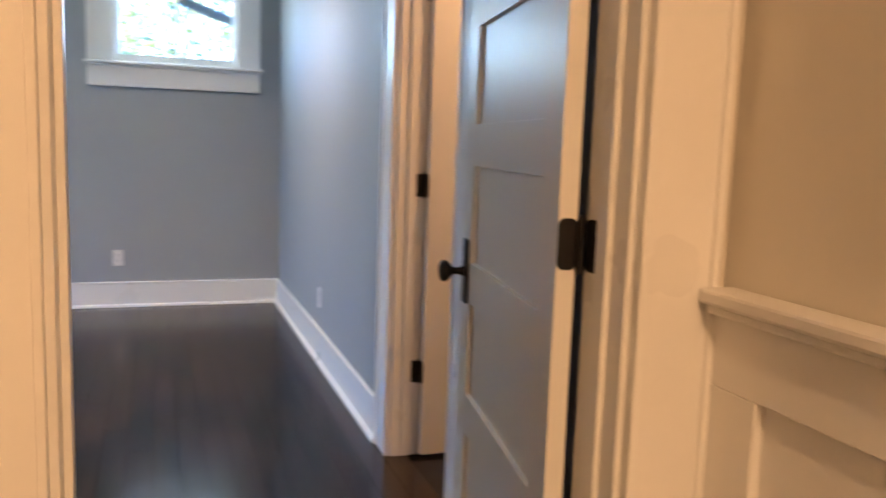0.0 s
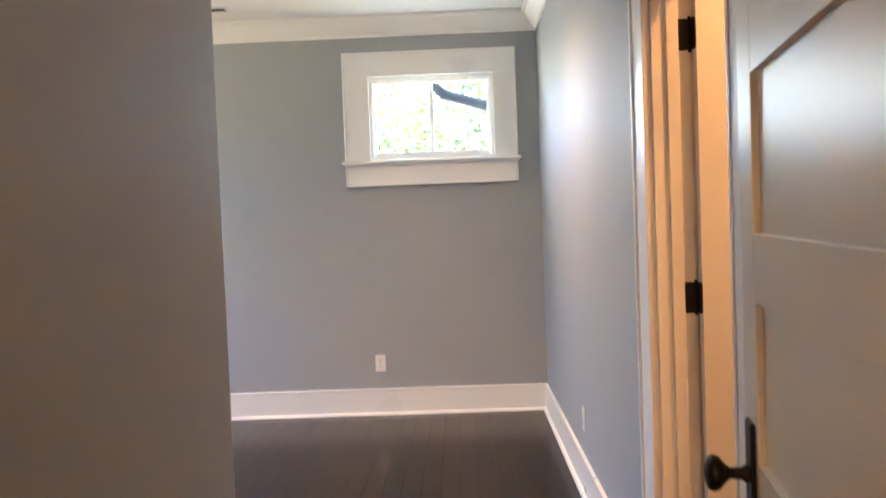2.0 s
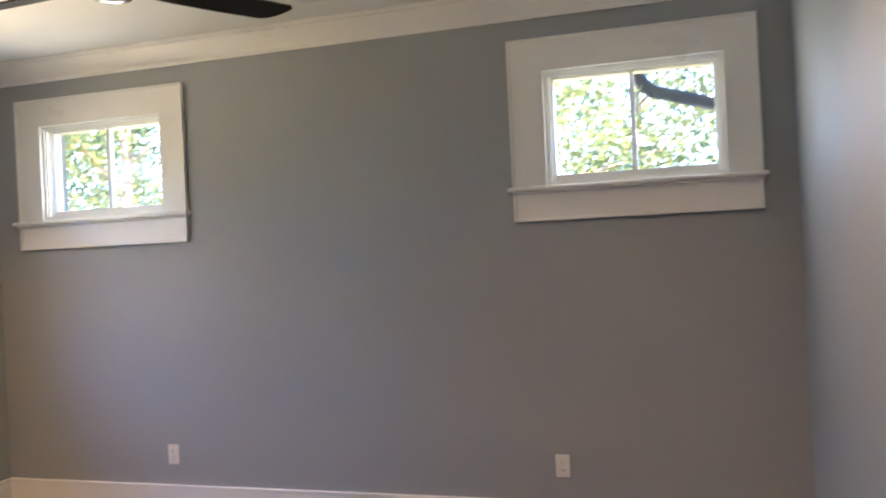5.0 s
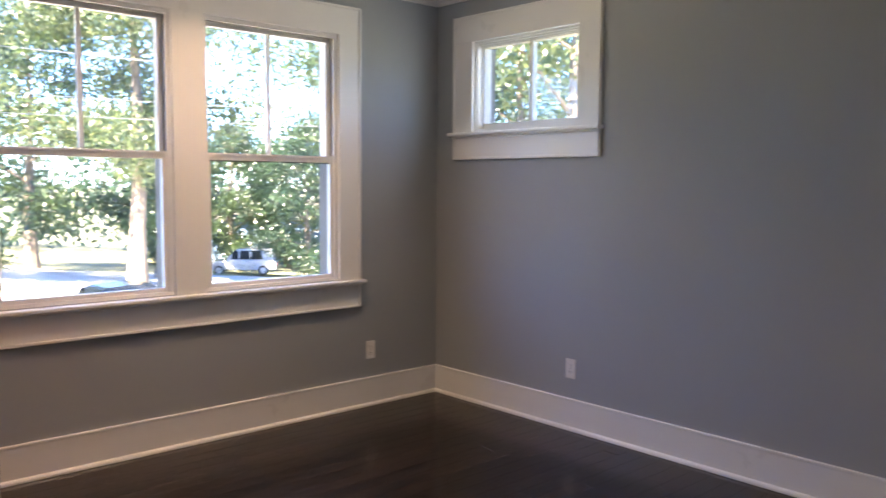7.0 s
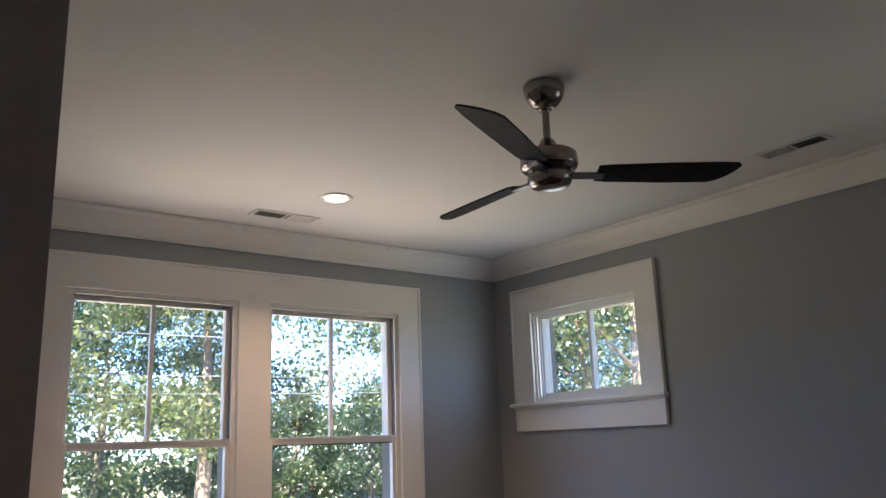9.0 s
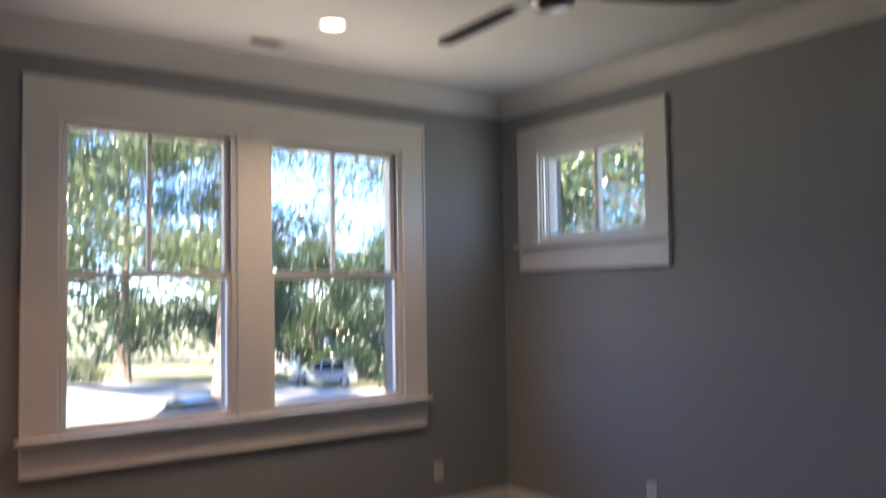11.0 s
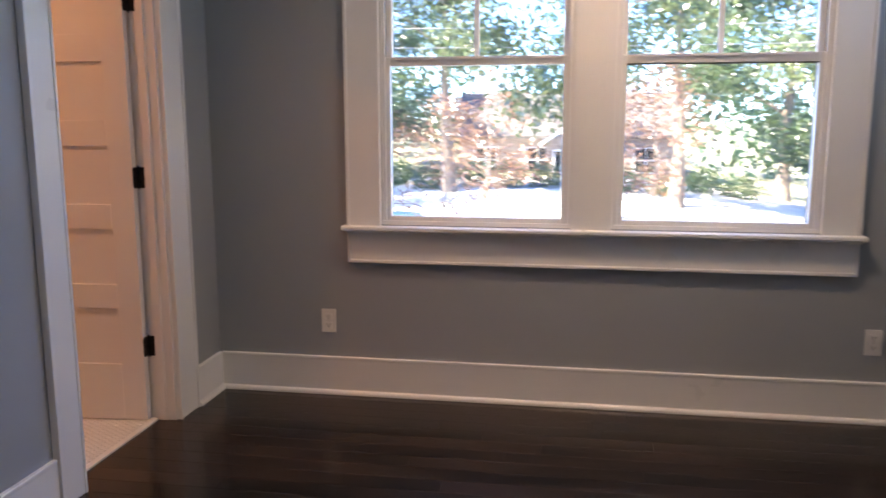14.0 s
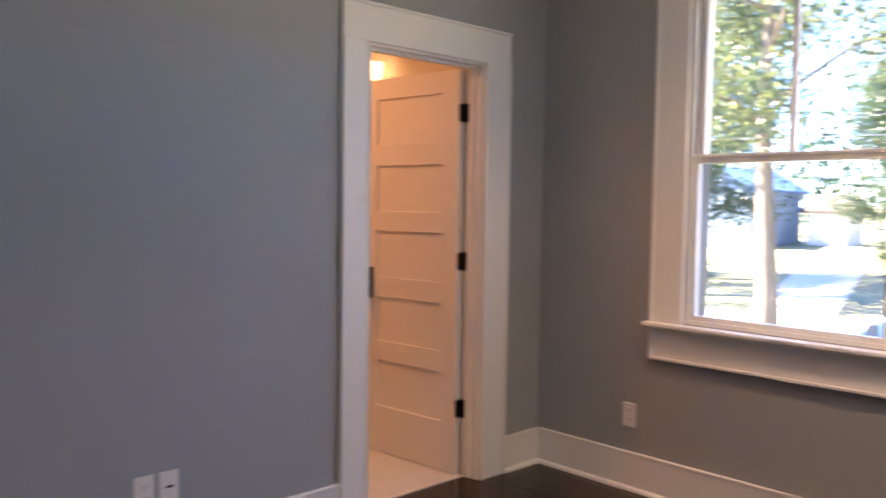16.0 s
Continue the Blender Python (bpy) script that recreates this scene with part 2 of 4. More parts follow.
PALEB = material("blue_siding", (0.17, 0.26, 0.38), 0.7)
CARBLUE = material("blue_car_paint", (0.05, 0.16, 0.36), 0.22, 0.3, bump=0, coat=1)
CARSILV = material("silver_car_paint", (0.46, 0.48, 0.50), 0.3, 0.3, bump=0, coat=1)
CARDARK = material("charcoal_car_paint", (0.05, 0.055, 0.06), 0.22, 0.3, bump=0, coat=1)
TAIL = material("red_lens", (0.45, 0.015, 0.012), 0.15, bump=0)
BLUEROOF = material("blue_metal_roof", (0.06, 0.15, 0.36), 0.45, bump=0.02)
TYRE = material("tyre_rubber", (0.02, 0.02, 0.02), 0.9)
# shade_leaf is a darker green that carries the shade of dense foliage
GREENS = [leaf_mat("oak_leaf", (0.022, 0.056, 0.030), (0.12, 0.185, 0.075)), leaf_mat("maple_leaf", (0.032, 0.072, 0.036), (0.18, 0.225, 0.09)), leaf_mat("rust_leaf", (0.12, 0.05, 0.035), (0.34, 0.19, 0.11)),
          leaf_mat("shade_leaf", (0.016, 0.046, 0.027), (0.065, 0.13, 0.062))]


# ---- mesh helpers ----
def linked(name, bm, mat, parent=None, label=""):
    me = bpy.data.meshes.new(name)
    bm.to_mesh(me)
    bm.free()
    me.materials.append(mat)
    ob = new(name, me)
    if parent:
        ob.parent = parent
    return tagged(ob, label)


def part(name, bm, mat, parent, label=""):
    return linked(name, bm, mat, parent, label)


def thing(name, m=None, label="", category="", group="", kind=""):
    ob = new(name)
    ob.empty_display_size = 0.1
    if m is not None:
        ob.matrix_world = m
    return tagged(ob, label, category, group, kind)


def brick(bm, lo, hi, ease=0.0):
    """Adds a box from lo to hi, with eased edges."""
    r = bmesh.ops.create_cube(bm, size=1)
    for v in r["verts"]:
        v.co = [(lo[i] + hi[i]) / 2 + v.co[i] * (hi[i] - lo[i]) for i in range(3)]
    if ease:
        edges = list({e for v in r["verts"] for e in v.link_edges})
        bmesh.ops.bevel(bm, geom=edges, offset=ease, segments=2, affect="EDGES", profile=0.5)
    return bm


def block(lo, hi, ease=0.003):
    return brick(bmesh.new(), lo, hi, ease)


def tube(bm, a, b, r0, r1=None, seg=16, caps=True):
    """A round bar from a to b."""
    a, b = Vector(a), Vector(b)
    m = Matrix.Translation((a + b) / 2) @ (b - a).to_track_quat("Z", "Y").to_matrix().to_4x4()
    bmesh.ops.create_cone(bm, cap_ends=caps, segments=seg, radius1=r0, radius2=r0 if r1 is None else r1, depth=(b - a).length, matrix=m)
    return bm


def lathe(profile, seg=32):
    """Turns (radius, z) points about z."""
    bm = bmesh.new()
    rings = [[bm.verts.new((r * math.cos(2 * math.pi * i / seg), r * math.sin(2 * math.pi * i / seg), z)) for i in range(seg)] for r, z in profile]
    for a, b in zip(rings, rings[1:]):
        for i in range(seg):
            bm.faces.new((a[i], a[(i + 1) % seg], b[(i + 1) % seg], b[i]))
    bm.faces.new(list(reversed(rings[0])))
    bm.faces.new(rings[-1])
    for f in bm.faces:
        f.smooth = True
    return bm


def wall(name, m, u0, u1, thick, z0, z1, holes, mat):
    """A wall with openings through it. Local x along it, y into it, z up; holes are (u0, u1, z0, z1)."""
    us = sorted({u0, u1, *[h[0] for h in holes], *[h[1] for h in holes]})
    zs = sorted({z0, z1, *[h[2] for h in holes], *[h[3] for h in holes]})
    solid = lambda i, k: 0 <= i < len(us) - 1 and 0 <= k < len(zs) - 1 and not any(
        h[0] < (us[i] + us[i + 1]) / 2 < h[1] and h[2] < (zs[k] + zs[k + 1]) / 2 < h[3] for h in holes)
    bm = bmesh.new()
    at = {}
    def v(i, d, k):
        if (i, d, k) not in at:
            at[i, d, k] = bm.verts.new((us[i], thick * d, zs[k]))
        return at[i, d, k]
    for i in range(len(us) - 1):
        for k in range(len(zs) - 1):
            if not solid(i, k):
                continue
            bm.faces.new((v(i, 0, k), v(i + 1, 0, k), v(i + 1, 0, k + 1), v(i, 0, k + 1)))
            bm.faces.new((v(i, 1, k), v(i, 1, k + 1), v(i + 1, 1, k + 1), v(i + 1, 1, k)))
            for di, dk, quad in ((-1, 0, ((i, 0, k), (i, 0, k + 1), (i, 1, k + 1), (i, 1, k))), (1, 0, ((i + 1, 0, k), (i + 1, 1, k), (i + 1, 1, k + 1), (i + 1, 0, k + 1))),
                                 (0, -1, ((i, 0, k), (i, 1, k), (i + 1, 1, k), (i + 1, 0, k))), (0, 1, ((i, 0, k + 1), (i + 1, 0, k + 1), (i + 1, 1, k + 1), (i, 1, k + 1)))):
                if not solid(i + di, k + dk):
                    bm.faces.new([v(*q) for q in quad])
    ob = linked(name, bm, mat)
    ob.matrix_world = m
    return tagged(ob, kind="structure")


# ---- the shell ----
NORTH, WEST = pose(0, D, 0), pose(0, 0, 0, 0, 0, 90)
SOUTH, EAST = pose(0, 0, 0, 0, 0, 180), pose(E, 0, 0, 0, 0, -90)
T_Z0, T_Z1 = 1.775, 2.352                       # transom openings
TR = [(0.356, 1.222), (3.460, 4.324)]
TWIN = [(0.830, 1.716), (1.886, 2.775)]
TW_Z0, TW_Z1 = 0.835, 2.342
wall("wall_north", NORTH, -XT, E + 1.8, XT, -1.4, H + 0.1, [(a, b, T_Z0, T_Z1) for a, b in TR], BLUE)
wall("wall_west", WEST, -3.0, D, XT, -1.4, H + 0.1, [(a, b, TW_Z0, TW_Z1) for a, b in TWIN], BLUE)
BD = (0.458, 1.178)                              # bathroom door opening, in x
wall("wall_south", SOUTH, -PX + TW, 0, TW, 0, H, [(-BD[1], -BD[0], 0, DOOR_H)], BLUE)
CD = (-0.40, 0.335)                              # closet door opening, in y
wall("wall_east", EAST, -D, -PY, TW, 0, H, [(-CD[1], -CD[0], 0, DOOR_H)], BLUE)
wall("wall_passage", pose(PX, 0, 0, 0, 0, 90), PY, 0.045, TW, 0, H, [], BLUE)
ED = (3.612, 4.46)                               # entry door opening, in x
wall("wall_entry", pose(0, PY, 0, 0, 0, 180), -E - TW, -HALL_W, 0.13, 0, H, [(-ED[1], -ED[0], 0, DOOR_H)], BEIGE)
wall("wall_hall_east", pose(E, 0, 0, 0, 0, -90), 1.63, -HALL_S, 0.1, 0, H, [], BEIGE)
wall("wall_hall_west", pose(HALL_W, 0, 0, 0, 0, 90), HALL_S, -1.63, 0.1, 0, H, [], BEIGE)
wall("wall_hall_south", pose(0, HALL_S, 0, 0, 0, 180), -E - 0.2, -HALL_W + 0.1, 0.1, 0, H, [], BEIGE)
wall("wall_bathroom_south", pose(0, -3.0, 0, 0, 0, 180), -HALL_W - 0.1, XT, 0.1, 0, H, [], BEIGE)
wall("wall_bathroom_east", pose(2.1, 0, 0, 0, 0, -90), TW, 3.0, 0.09, 0, H, [], BEIGE)
wall("wall_bathroom_west_lining", pose(0.012, 0, 0, 0, 0, 90), -3.0, -TW, 0.011, 0, H, [], BEIGE)
wall("wall_closet_north", pose(0, 0.75, 0), E + TW, 6.3, 0.1, 0, H, [], BEIGE)
wall("wall_closet_east", pose(6.2, 0, 0, 0, 0, -90), -0.75, 1.4, 0.1, 0, H, [], BEIGE)
wall("wall_closet_south", pose(0, -1.3, 0, 0, 0, 180), -6.3, -E - TW, 0.1, 0, H, [], BEIGE)
# unseen outer walls, added to keep sunlight out of the rooms
wall("wall_unseen_east", pose(6.35, 0, 0, 0, 0, -90), -D, -HALL_S, 0.1, -1.4, H + 0.1, [], SIDING)
wall("wall_unseen_south", pose(0, HALL_S - 0.12, 0, 0, 0, 180), -6.45, XT, 0.1, -1.4, H + 0.1, [], SIDING)
wall("wall_unseen_west", pose(-0.0, 0, 0, 0, 0, 90), HALL_S - 0.2, -3.0, XT, -1.4, H + 0.1, [], SIDING)

floor = tagged(linked("floor", block((-0.15, HALL_S, -0.12), (6.35, D + 0.1, -0.021), 0), SUB), "dark stained oak strip floor with a satin varnish", "floor", kind="structure")
tagged(linked("ceiling", block((-0.1, HALL_S, H), (6.3, D + 0.05, H + 0.09), 0), CEIL), "flat white painted ceiling", "ceiling", kind="structure")
# unseen roof slab, added to keep the sun out and carry the gutter
tagged(linked("roof", block((-0.75, HALL_S - 0.6, H + 0.12), (6.9, D + 0.75, H + 0.2), 0.01), ROOFM), "unseen dark roof slab with eaves, added to close the house", "roof", kind="structure")


def crown_run():
    """Crown moulding round the room and the passage, mitred at each corner."""
    ring = [Vector(p) for p in ((0, 0), (PX, 0), (PX, PY), (E, PY), (E, D), (0, D))]
    prof = [(0.002, H - 0.13), (0.012, H - 0.13), (0.016, H - 0.112), (0.03, H - 0.098), (0.052, H - 0.07), (0.072, H - 0.04), (0.082, H - 0.024), (0.098, H - 0.02), (0.104, H - 0.012), (0.104, H - 0.001)]
    bm = bmesh.new()
    n = len(ring)
    left = []
    for i in range(n):
        d = (ring[(i + 1) % n] - ring[i]).normalized()
        left.append(Vector((-d.y, d.x)))
    rows = [[bm.verts.new((*(ring[i] + (left[i - 1] + left[i]) * off), z)) for i in range(n)] for off, z in prof]
    for a, b in zip(rows, rows[1:]):
        for i in range(n):
            bm.faces.new((a[i], a[(i + 1) % n], b[(i + 1) % n], b[i]))
    bmesh.ops.recalc_face_normals(bm, faces=bm.faces)
    return tagged(linked("trim_crown", bm, TRIM), "white painted crown moulding under the ceiling", "moulding", kind="structure")


crown_run()


def baseboard(m, u0, u1, mat=TRIM):
    """A tall flat baseboard with an eased top and a shoe moulding. Local y points into the wall."""
    ob = thing("baseboard", m, "tall white baseboard with a shoe moulding", "baseboard", kind="structure")
    bm = brick(bmesh.new(), (u0, -0.018, 0.0), (u1, -0.0005, 0.172))
    brick(bm, (u0, -0.0205, 0.170), (u1, -0.0005, 0.186), 0.004)
    part("board", bm, mat, ob)
    sh = bmesh.new()
    pts = [(-0.018, 0.0), (-0.036, 0.0), (-0.036, 0.008), (-0.032, 0.015), (-0.026, 0.019), (-0.018, 0.021)]
    a, b = [sh.verts.new((u0, y, z)) for y, z in pts], [sh.verts.new((u1, y, z)) for y, z in pts]
    for i in range(len(pts)):
        j = (i + 1) % len(pts)
        sh.faces.new((a[i], a[j], b[j], b[i]))
    sh.faces.new(a)
    sh.faces.new(list(reversed(b)))
    bmesh.ops.recalc_face_normals(sh, faces=sh.faces)
    part("shoe_moulding", sh, mat, ob)
    return ob


CW = 0.15                                        # width of a door casing
baseboard(NORTH, 0, E)
baseboard(WEST, 0.018, D - 0.018)
baseboard(SOUTH, -0.290, -0.018)
baseboard(SOUTH, -PX + TW, -1.318)
baseboard(EAST, -D + 0.018, -0.487)
baseboard(EAST, 0.55, 1.5)
baseboard(pose(PX, 0, 0, 0, 0, 90), PY, 0.063)
baseboard(pose(0, 0.045, 0, 0, 0, 180), -PX, -PX + TW)


# ---- windows ----
def board(name, lo, hi, ob, bead="", label=""):
    """A flat casing board; bead names the sides that carry a raised outer edge."""
    bm = brick(bmesh.new(), lo, hi, 0.002)
    w = 0.014
    x0, y0, z0 = lo
    x1, y1, z1 = hi
    if "l" in bead:
        brick(bm, (x0 - 0.001, y0 - 0.008, z0), (x0 + w, y1, z1), 0.003)
    if "r" in bead:
        brick(bm, (x1 - w, y0 - 0.008, z0), (x1 + 0.001, y1, z1), 0.003)
    if "t" in bead:
        brick(bm, (x0, y0 - 0.008, z1 - w), (x1, y1, z1 + 0.001), 0.003)
    if "b" in bead:
        brick(bm, (x0, y0 - 0.008, z0 - 0.001), (x1, y1, z0 + w), 0.003)
    return part(name, bm, TRIM, ob, label)


def frame_of(u0, u1, z0, z1, y0, y1, w, wb=None, wt=None):
    """Four boards of a sash round a pane."""
    bm = bmesh.new()
    wb, wt = wb or w, wt or w
    brick(bm, (u0, y0, z0), (u0 + w, y1, z1), 0.003)
    brick(bm, (u1 - w, y0, z0), (u1, y1, z1), 0.003)
    brick(bm, (u0 + w, y0 + 0.001, z0), (u1 - w, y1 - 0.001, z0 + wb), 0.003)
    brick(bm, (u0 + w, y0 + 0.001, z1 - wt), (u1 - w, y1 - 0.001, z1), 0.003)
    return bm


def pane(lo, hi, ob):
    p = part("pane", block(lo, hi, 0), GLASS, ob, "clear glass")
    p.visible_shadow = False
    return p


def jambs(u0, u1, z0, z1, y0, y1, t=0.018):
    bm = bmesh.new()
    brick(bm, (u0 - 0.0005, y0, z0), (u0 + t, y1, z1))
    brick(bm, (u1 - t, y0, z0), (u1 + 0.0005, y1, z1))
    brick(bm, (u0 + t, y0, z1 - t), (u1 - t, y1, z1 + 0.0005))
    brick(bm, (u0 + t, y0, z0 - 0.0005), (u1 - t, y1, z0 + t))
    return bm


def stool(u0, u1, z, ob):
    """The inside sill with a rounded nose and a thin moulding under it."""
    bm = brick(bmesh.new(), (u0 - 0.02, -0.062, z - 0.022), (u1 + 0.02, -0.0005, z), 0.006)
    brick(bm, (u0 - 0.006, -0.034, z - 0.034), (u1 + 0.006, -0.001, z - 0.021), 0.004)
    return part("window_sill", bm, TRIM, ob)


def transom(name, u0, u1):
    ob = thing(name, NORTH, "small high two-light window in wide white casing", "window", kind="structure")
    c0, c1 = u0 - 0.173, u1 + 0.154
    part("jamb", jambs(u0, u1, T_Z0, T_Z1, 0.0, XT - 0.005), TRIM, ob)
    board("casing", (c0, -0.02, T_Z0 - 0.008), (u0 + 0.004, -0.001, T_Z1), ob, "l")
    board("casing", (u1 - 0.004, -0.02, T_Z0 - 0.008), (c1, -0.001, T_Z1), ob, "r")
    board("head_casing", (c0, -0.021, T_Z1 - 0.004), (c1, -0.001, 2.514), ob, "tlr")
    stool(c0, c1, T_Z0 - 0.004, ob)
    board("apron", (c0 + 0.002, -0.019, 1.598), (c1 - 0.002, -0.001, T_Z0 - 0.026), ob, "blr")
    fr = frame_of(u0 + 0.0185, u1 - 0.0185, T_Z0 + 0.0185, T_Z1 - 0.0185, 0.045, 0.115, 0.026, 0.034, 0.024)
    sash = part("sash", fr, TRIM, ob)
    um = (u0 + u1) / 2
    part("muntin", block((um - 0.012, 0.062, T_Z0 + 0.05), (um + 0.012, 0.105, T_Z1 - 0.04), 0.003), TRIM, sash)
    for a, b in ((u0 + 0.044, um - 0.012), (um + 0.012, u1 - 0.044)):
        pane((a, 0.082, T_Z0 + 0.052), (b, 0.087, T_Z1 - 0.042), sash)
    step = bmesh.new()
    for y0, y1, w in ((0.012, 0.03, 0.012), (0.03, 0.045, 0.02)):
        for lo, hi in (((u0 + 0.0182, y0, T_Z0 + 0.02), (u0 + 0.018 + w, y1, T_Z1 - 0.02)), ((u1 - 0.018 - w, y0, T_Z0 + 0.02), (u1 - 0.0182, y1, T_Z1 - 0.02)),
                       ((u0 + 0.02, y0, T_Z1 - 0.018 - w), (u1 - 0.02, y1, T_Z1 - 0.0182))):
            brick(step, lo, hi, 0.002)
    part("stop_moulding", step, TRIM, ob)
    # added grey strips that shade the bright outer part of the jambs
    for x0 in (u0 + 0.0182, u1 - 0.0232):
        part("outer_jamb_shade", block((x0, 0.1155, T_Z0 + 0.02), (x0 + 0.005, XT - 0.008, T_Z1 - 0.02), 0), TRACK, ob, "grey strip added to darken the outer jamb")
    return ob


transom("window_1", *TR[1])
transom("window_2", *TR[0])


def twin_window():
    ob = thing("window_3", WEST, "pair of tall double-hung windows in wide white casing", "window", kind="structure")
    c0, c1, top = 0.674, 2.930, 2.512
    board("casing", (c0, -0.02, TW_Z0 - 0.008), (TWIN[0][0] + 0.004, -0.001, TW_Z1), ob, "l")
    board("casing", (TWIN[1][1] - 0.004, -0.02, TW_Z0 - 0.008), (c1, -0.001, TW_Z1), ob, "r")
    board("mullion_casing", (TWIN[0][1] - 0.004, -0.02, TW_Z0 - 0.008), (TWIN[1][0] + 0.004, -0.001, TW_Z1), ob)
    board("head_casing", (c0, -0.021, TW_Z1 - 0.004), (c1, -0.001, top), ob, "tlr")
    stool(c0, c1, TW_Z0 - 0.004, ob)
    board("apron", (c0 + 0.002, -0.019, 0.655), (c1 - 0.002, -0.001, TW_Z0 - 0.026), ob, "blr")
    for u0, u1 in TWIN:
        part("jamb", jambs(u0, u1, TW_Z0, TW_Z1, 0.0, XT - 0.005), TRIM, ob)
        a, b = u0 + 0.0185, u1 - 0.0185
        low = part("lower_sash", frame_of(a, b, TW_Z0 + 0.002, 1.600, 0.014, 0.050, 0.032, 0.038, 0.040), TRIM, ob)
        pane((a + 0.030, 0.031, TW_Z0 + 0.036), (b - 0.030, 0.036, 1.562), low)
        if u0 > 1.5:
            # the shadow line under the rail, put in as a dark strip
            part("rail_shadow_line", block((a + 0.032, 0.017, 1.5545), (b - 0.032, 0.030, 1.5605), 0.001), DUCT_AND_SHADOW, low, "dark strip drawn as the shadow line under the meeting rail")
        part("lift_rail", block((a + 0.05, 0.006, 1.588), (b - 0.05, 0.014, 1.5995), 0.002), TRIM, low)
        up = part("upper_sash", frame_of(a, b, 1.566, TW_Z1 - 0.0185, 0.054, 0.090, 0.034, 0.034, 0.034), TRIM, ob)
        um = (u0 + u1) / 2
        part("muntin", block((um - 0.011, 0.058, 1.598), (um + 0.011, 0.086, TW_Z1 - 0.05), 0.003), TRIM, up)
        for p0, p1 in ((a + 0.032, um - 0.011), (um + 0.011, b - 0.032)):
            pane((p0, 0.070, 1.598), (p1, 0.075, TW_Z1 - 0.05), up)
        stop = bmesh.new()
        for lo, hi in (((u0 + 0.0182, 0.001, TW_Z0 + 0.02), (u0 + 0.030, 0.013, TW_Z1 - 0.02)), ((u1 - 0.030, 0.001, TW_Z0 + 0.02), (u1 - 0.0182, 0.013, TW_Z1 - 0.02)),
                       ((u0 + 0.02, 0.001, TW_Z1 - 0.030), (u1 - 0.02, 0.013, TW_Z1 - 0.0182)), ((u0 + 0.0182, 0.0505, 1.61), (u0 + 0.026, 0.0535, TW_Z1 - 0.02))):
            brick(stop, lo, hi, 0.002)
        part("stop_moulding", stop, TRIM, ob)
        # dark strip that paints the shadow at the head of the sash
        part("head_shadow_strip", block((u0 + 0.031, 0.0135, TW_Z1 - 0.026), (u1 - 0.031, 0.0525, TW_Z1 - 0.0182), 0), DUCT_AND_SHADOW, ob, "dark strip drawn as the shadow gap above the sash")
        for x0 in (u0 + 0.0182, u1 - 0.0252):
            # added grey strip, shades the outer jamb behind the lower sash
            part("outer_jamb_shade", block((x0, 0.0515 if x0 > u0 + 0.1 else 0.0540, TW_Z0 + 0.02), (x0 + 0.0065, XT - 0.008, 1.565), 0), TRACK, ob, "grey strip added to darken the outer jamb")
            part("jamb_track", block((x0, 0.0135, 1.602), (x0 + 0.007, 0.0525, TW_Z1 - 0.027), 0), TRACK, ob, "grey jamb liner track")
    return ob


twin_window()


# ---- doors ----
def door_frame(name, m, u0, u1, depth, wl=0.165, wr=0.14, both=True, label="", stop_at=0.05):
    """Jambs, stops and casings of a door. Local y runs through the wall from its near face."""
    ob = thing(name, m, label, "door frame", kind="structure")
    part("jamb", block((u0 - 0.001, -0.001, 0), (u0 + 0.016, depth + 0.001, DOOR_H - 0.015), 0.002), TRIM, ob)
    part("jamb", block((u1 - 0.016, -0.001, 0), (u1 + 0.001, depth + 0.001, DOOR_H - 0.015), 0.002), TRIM, ob)
    part("head_jamb", block((u0 - 0.001, -0.001, DOOR_H - 0.016), (u1 + 0.001, depth + 0.001, DOOR_H + 0.001), 0.002), TRIM, ob)
    st = brick(bmesh.new(), (u0 + 0.0155, stop_at - 0.035, 0.002), (u0 + 0.027, stop_at, DOOR_H - 0.017), 0.002)
    brick(st, (u1 - 0.027, stop_at - 0.035, 0.002), (u1 - 0.0155, stop_at, DOOR_H - 0.017), 0.002)
    brick(st, (u0 + 0.0155, stop_at - 0.034, DOOR_H - 0.028), (u1 - 0.0155, stop_at, DOOR_H - 0.0155), 0.002)
    part("door_stop", st, TRIM, ob)
    for y0, y1, sgn in ((-0.021, -0.0005, -1), (depth + 0.0005, depth + 0.021, 1))[:2 if both else 1]:
        for a, b, side, inner in ((u0 - wl, u0 + 0.004, "l", 0), (u1 - 0.004, u1 + wr, "r", 1)):
            bm = brick(bmesh.new(), (a, y0, 0), (b, y1, DOOR_H), 0.002)
            e0, e1 = (a - 0.001, a + 0.014) if side == "l" else (b - 0.014, b + 0.001)
            i0, i1 = (b - 0.012, b + 0.0005) if side == "l" else (a - 0.0005, a + 0.012)
            f = (y0 - 0.008, y1) if sgn < 0 else (y0, y1 + 0.008)
            g = (y0 - 0.004, y1) if sgn < 0 else (y0, y1 + 0.004)
            brick(bm, (e0, f[0], 0), (e1, f[1], DOOR_H), 0.003)
            brick(bm, (i0, g[0], 0), (i1, g[1], DOOR_H), 0.002)
            part("casing", bm, TRIM, ob)
        bm = brick(bmesh.new(), (u0 - wl, y0 - 0.001 * (sgn < 0), DOOR_H - 0.004), (u1 + wr, y1 + 0.001 * (sgn > 0), 2.203), 0.002)
        f = (y0 - 0.008, y1) if sgn < 0 else (y0, y1 + 0.008)
        brick(bm, (u0 - wl - 0.002, f[0], 2.19), (u1 + wr + 0.002, f[1], 2.204), 0.003)
        part("head_casing", bm, TRIM, ob)
    return ob


PANELS = [(0.262, 0.514), (0.619, 0.862), (0.967, 1.215), (1.320, 1.561), (1.672, 1.913)]
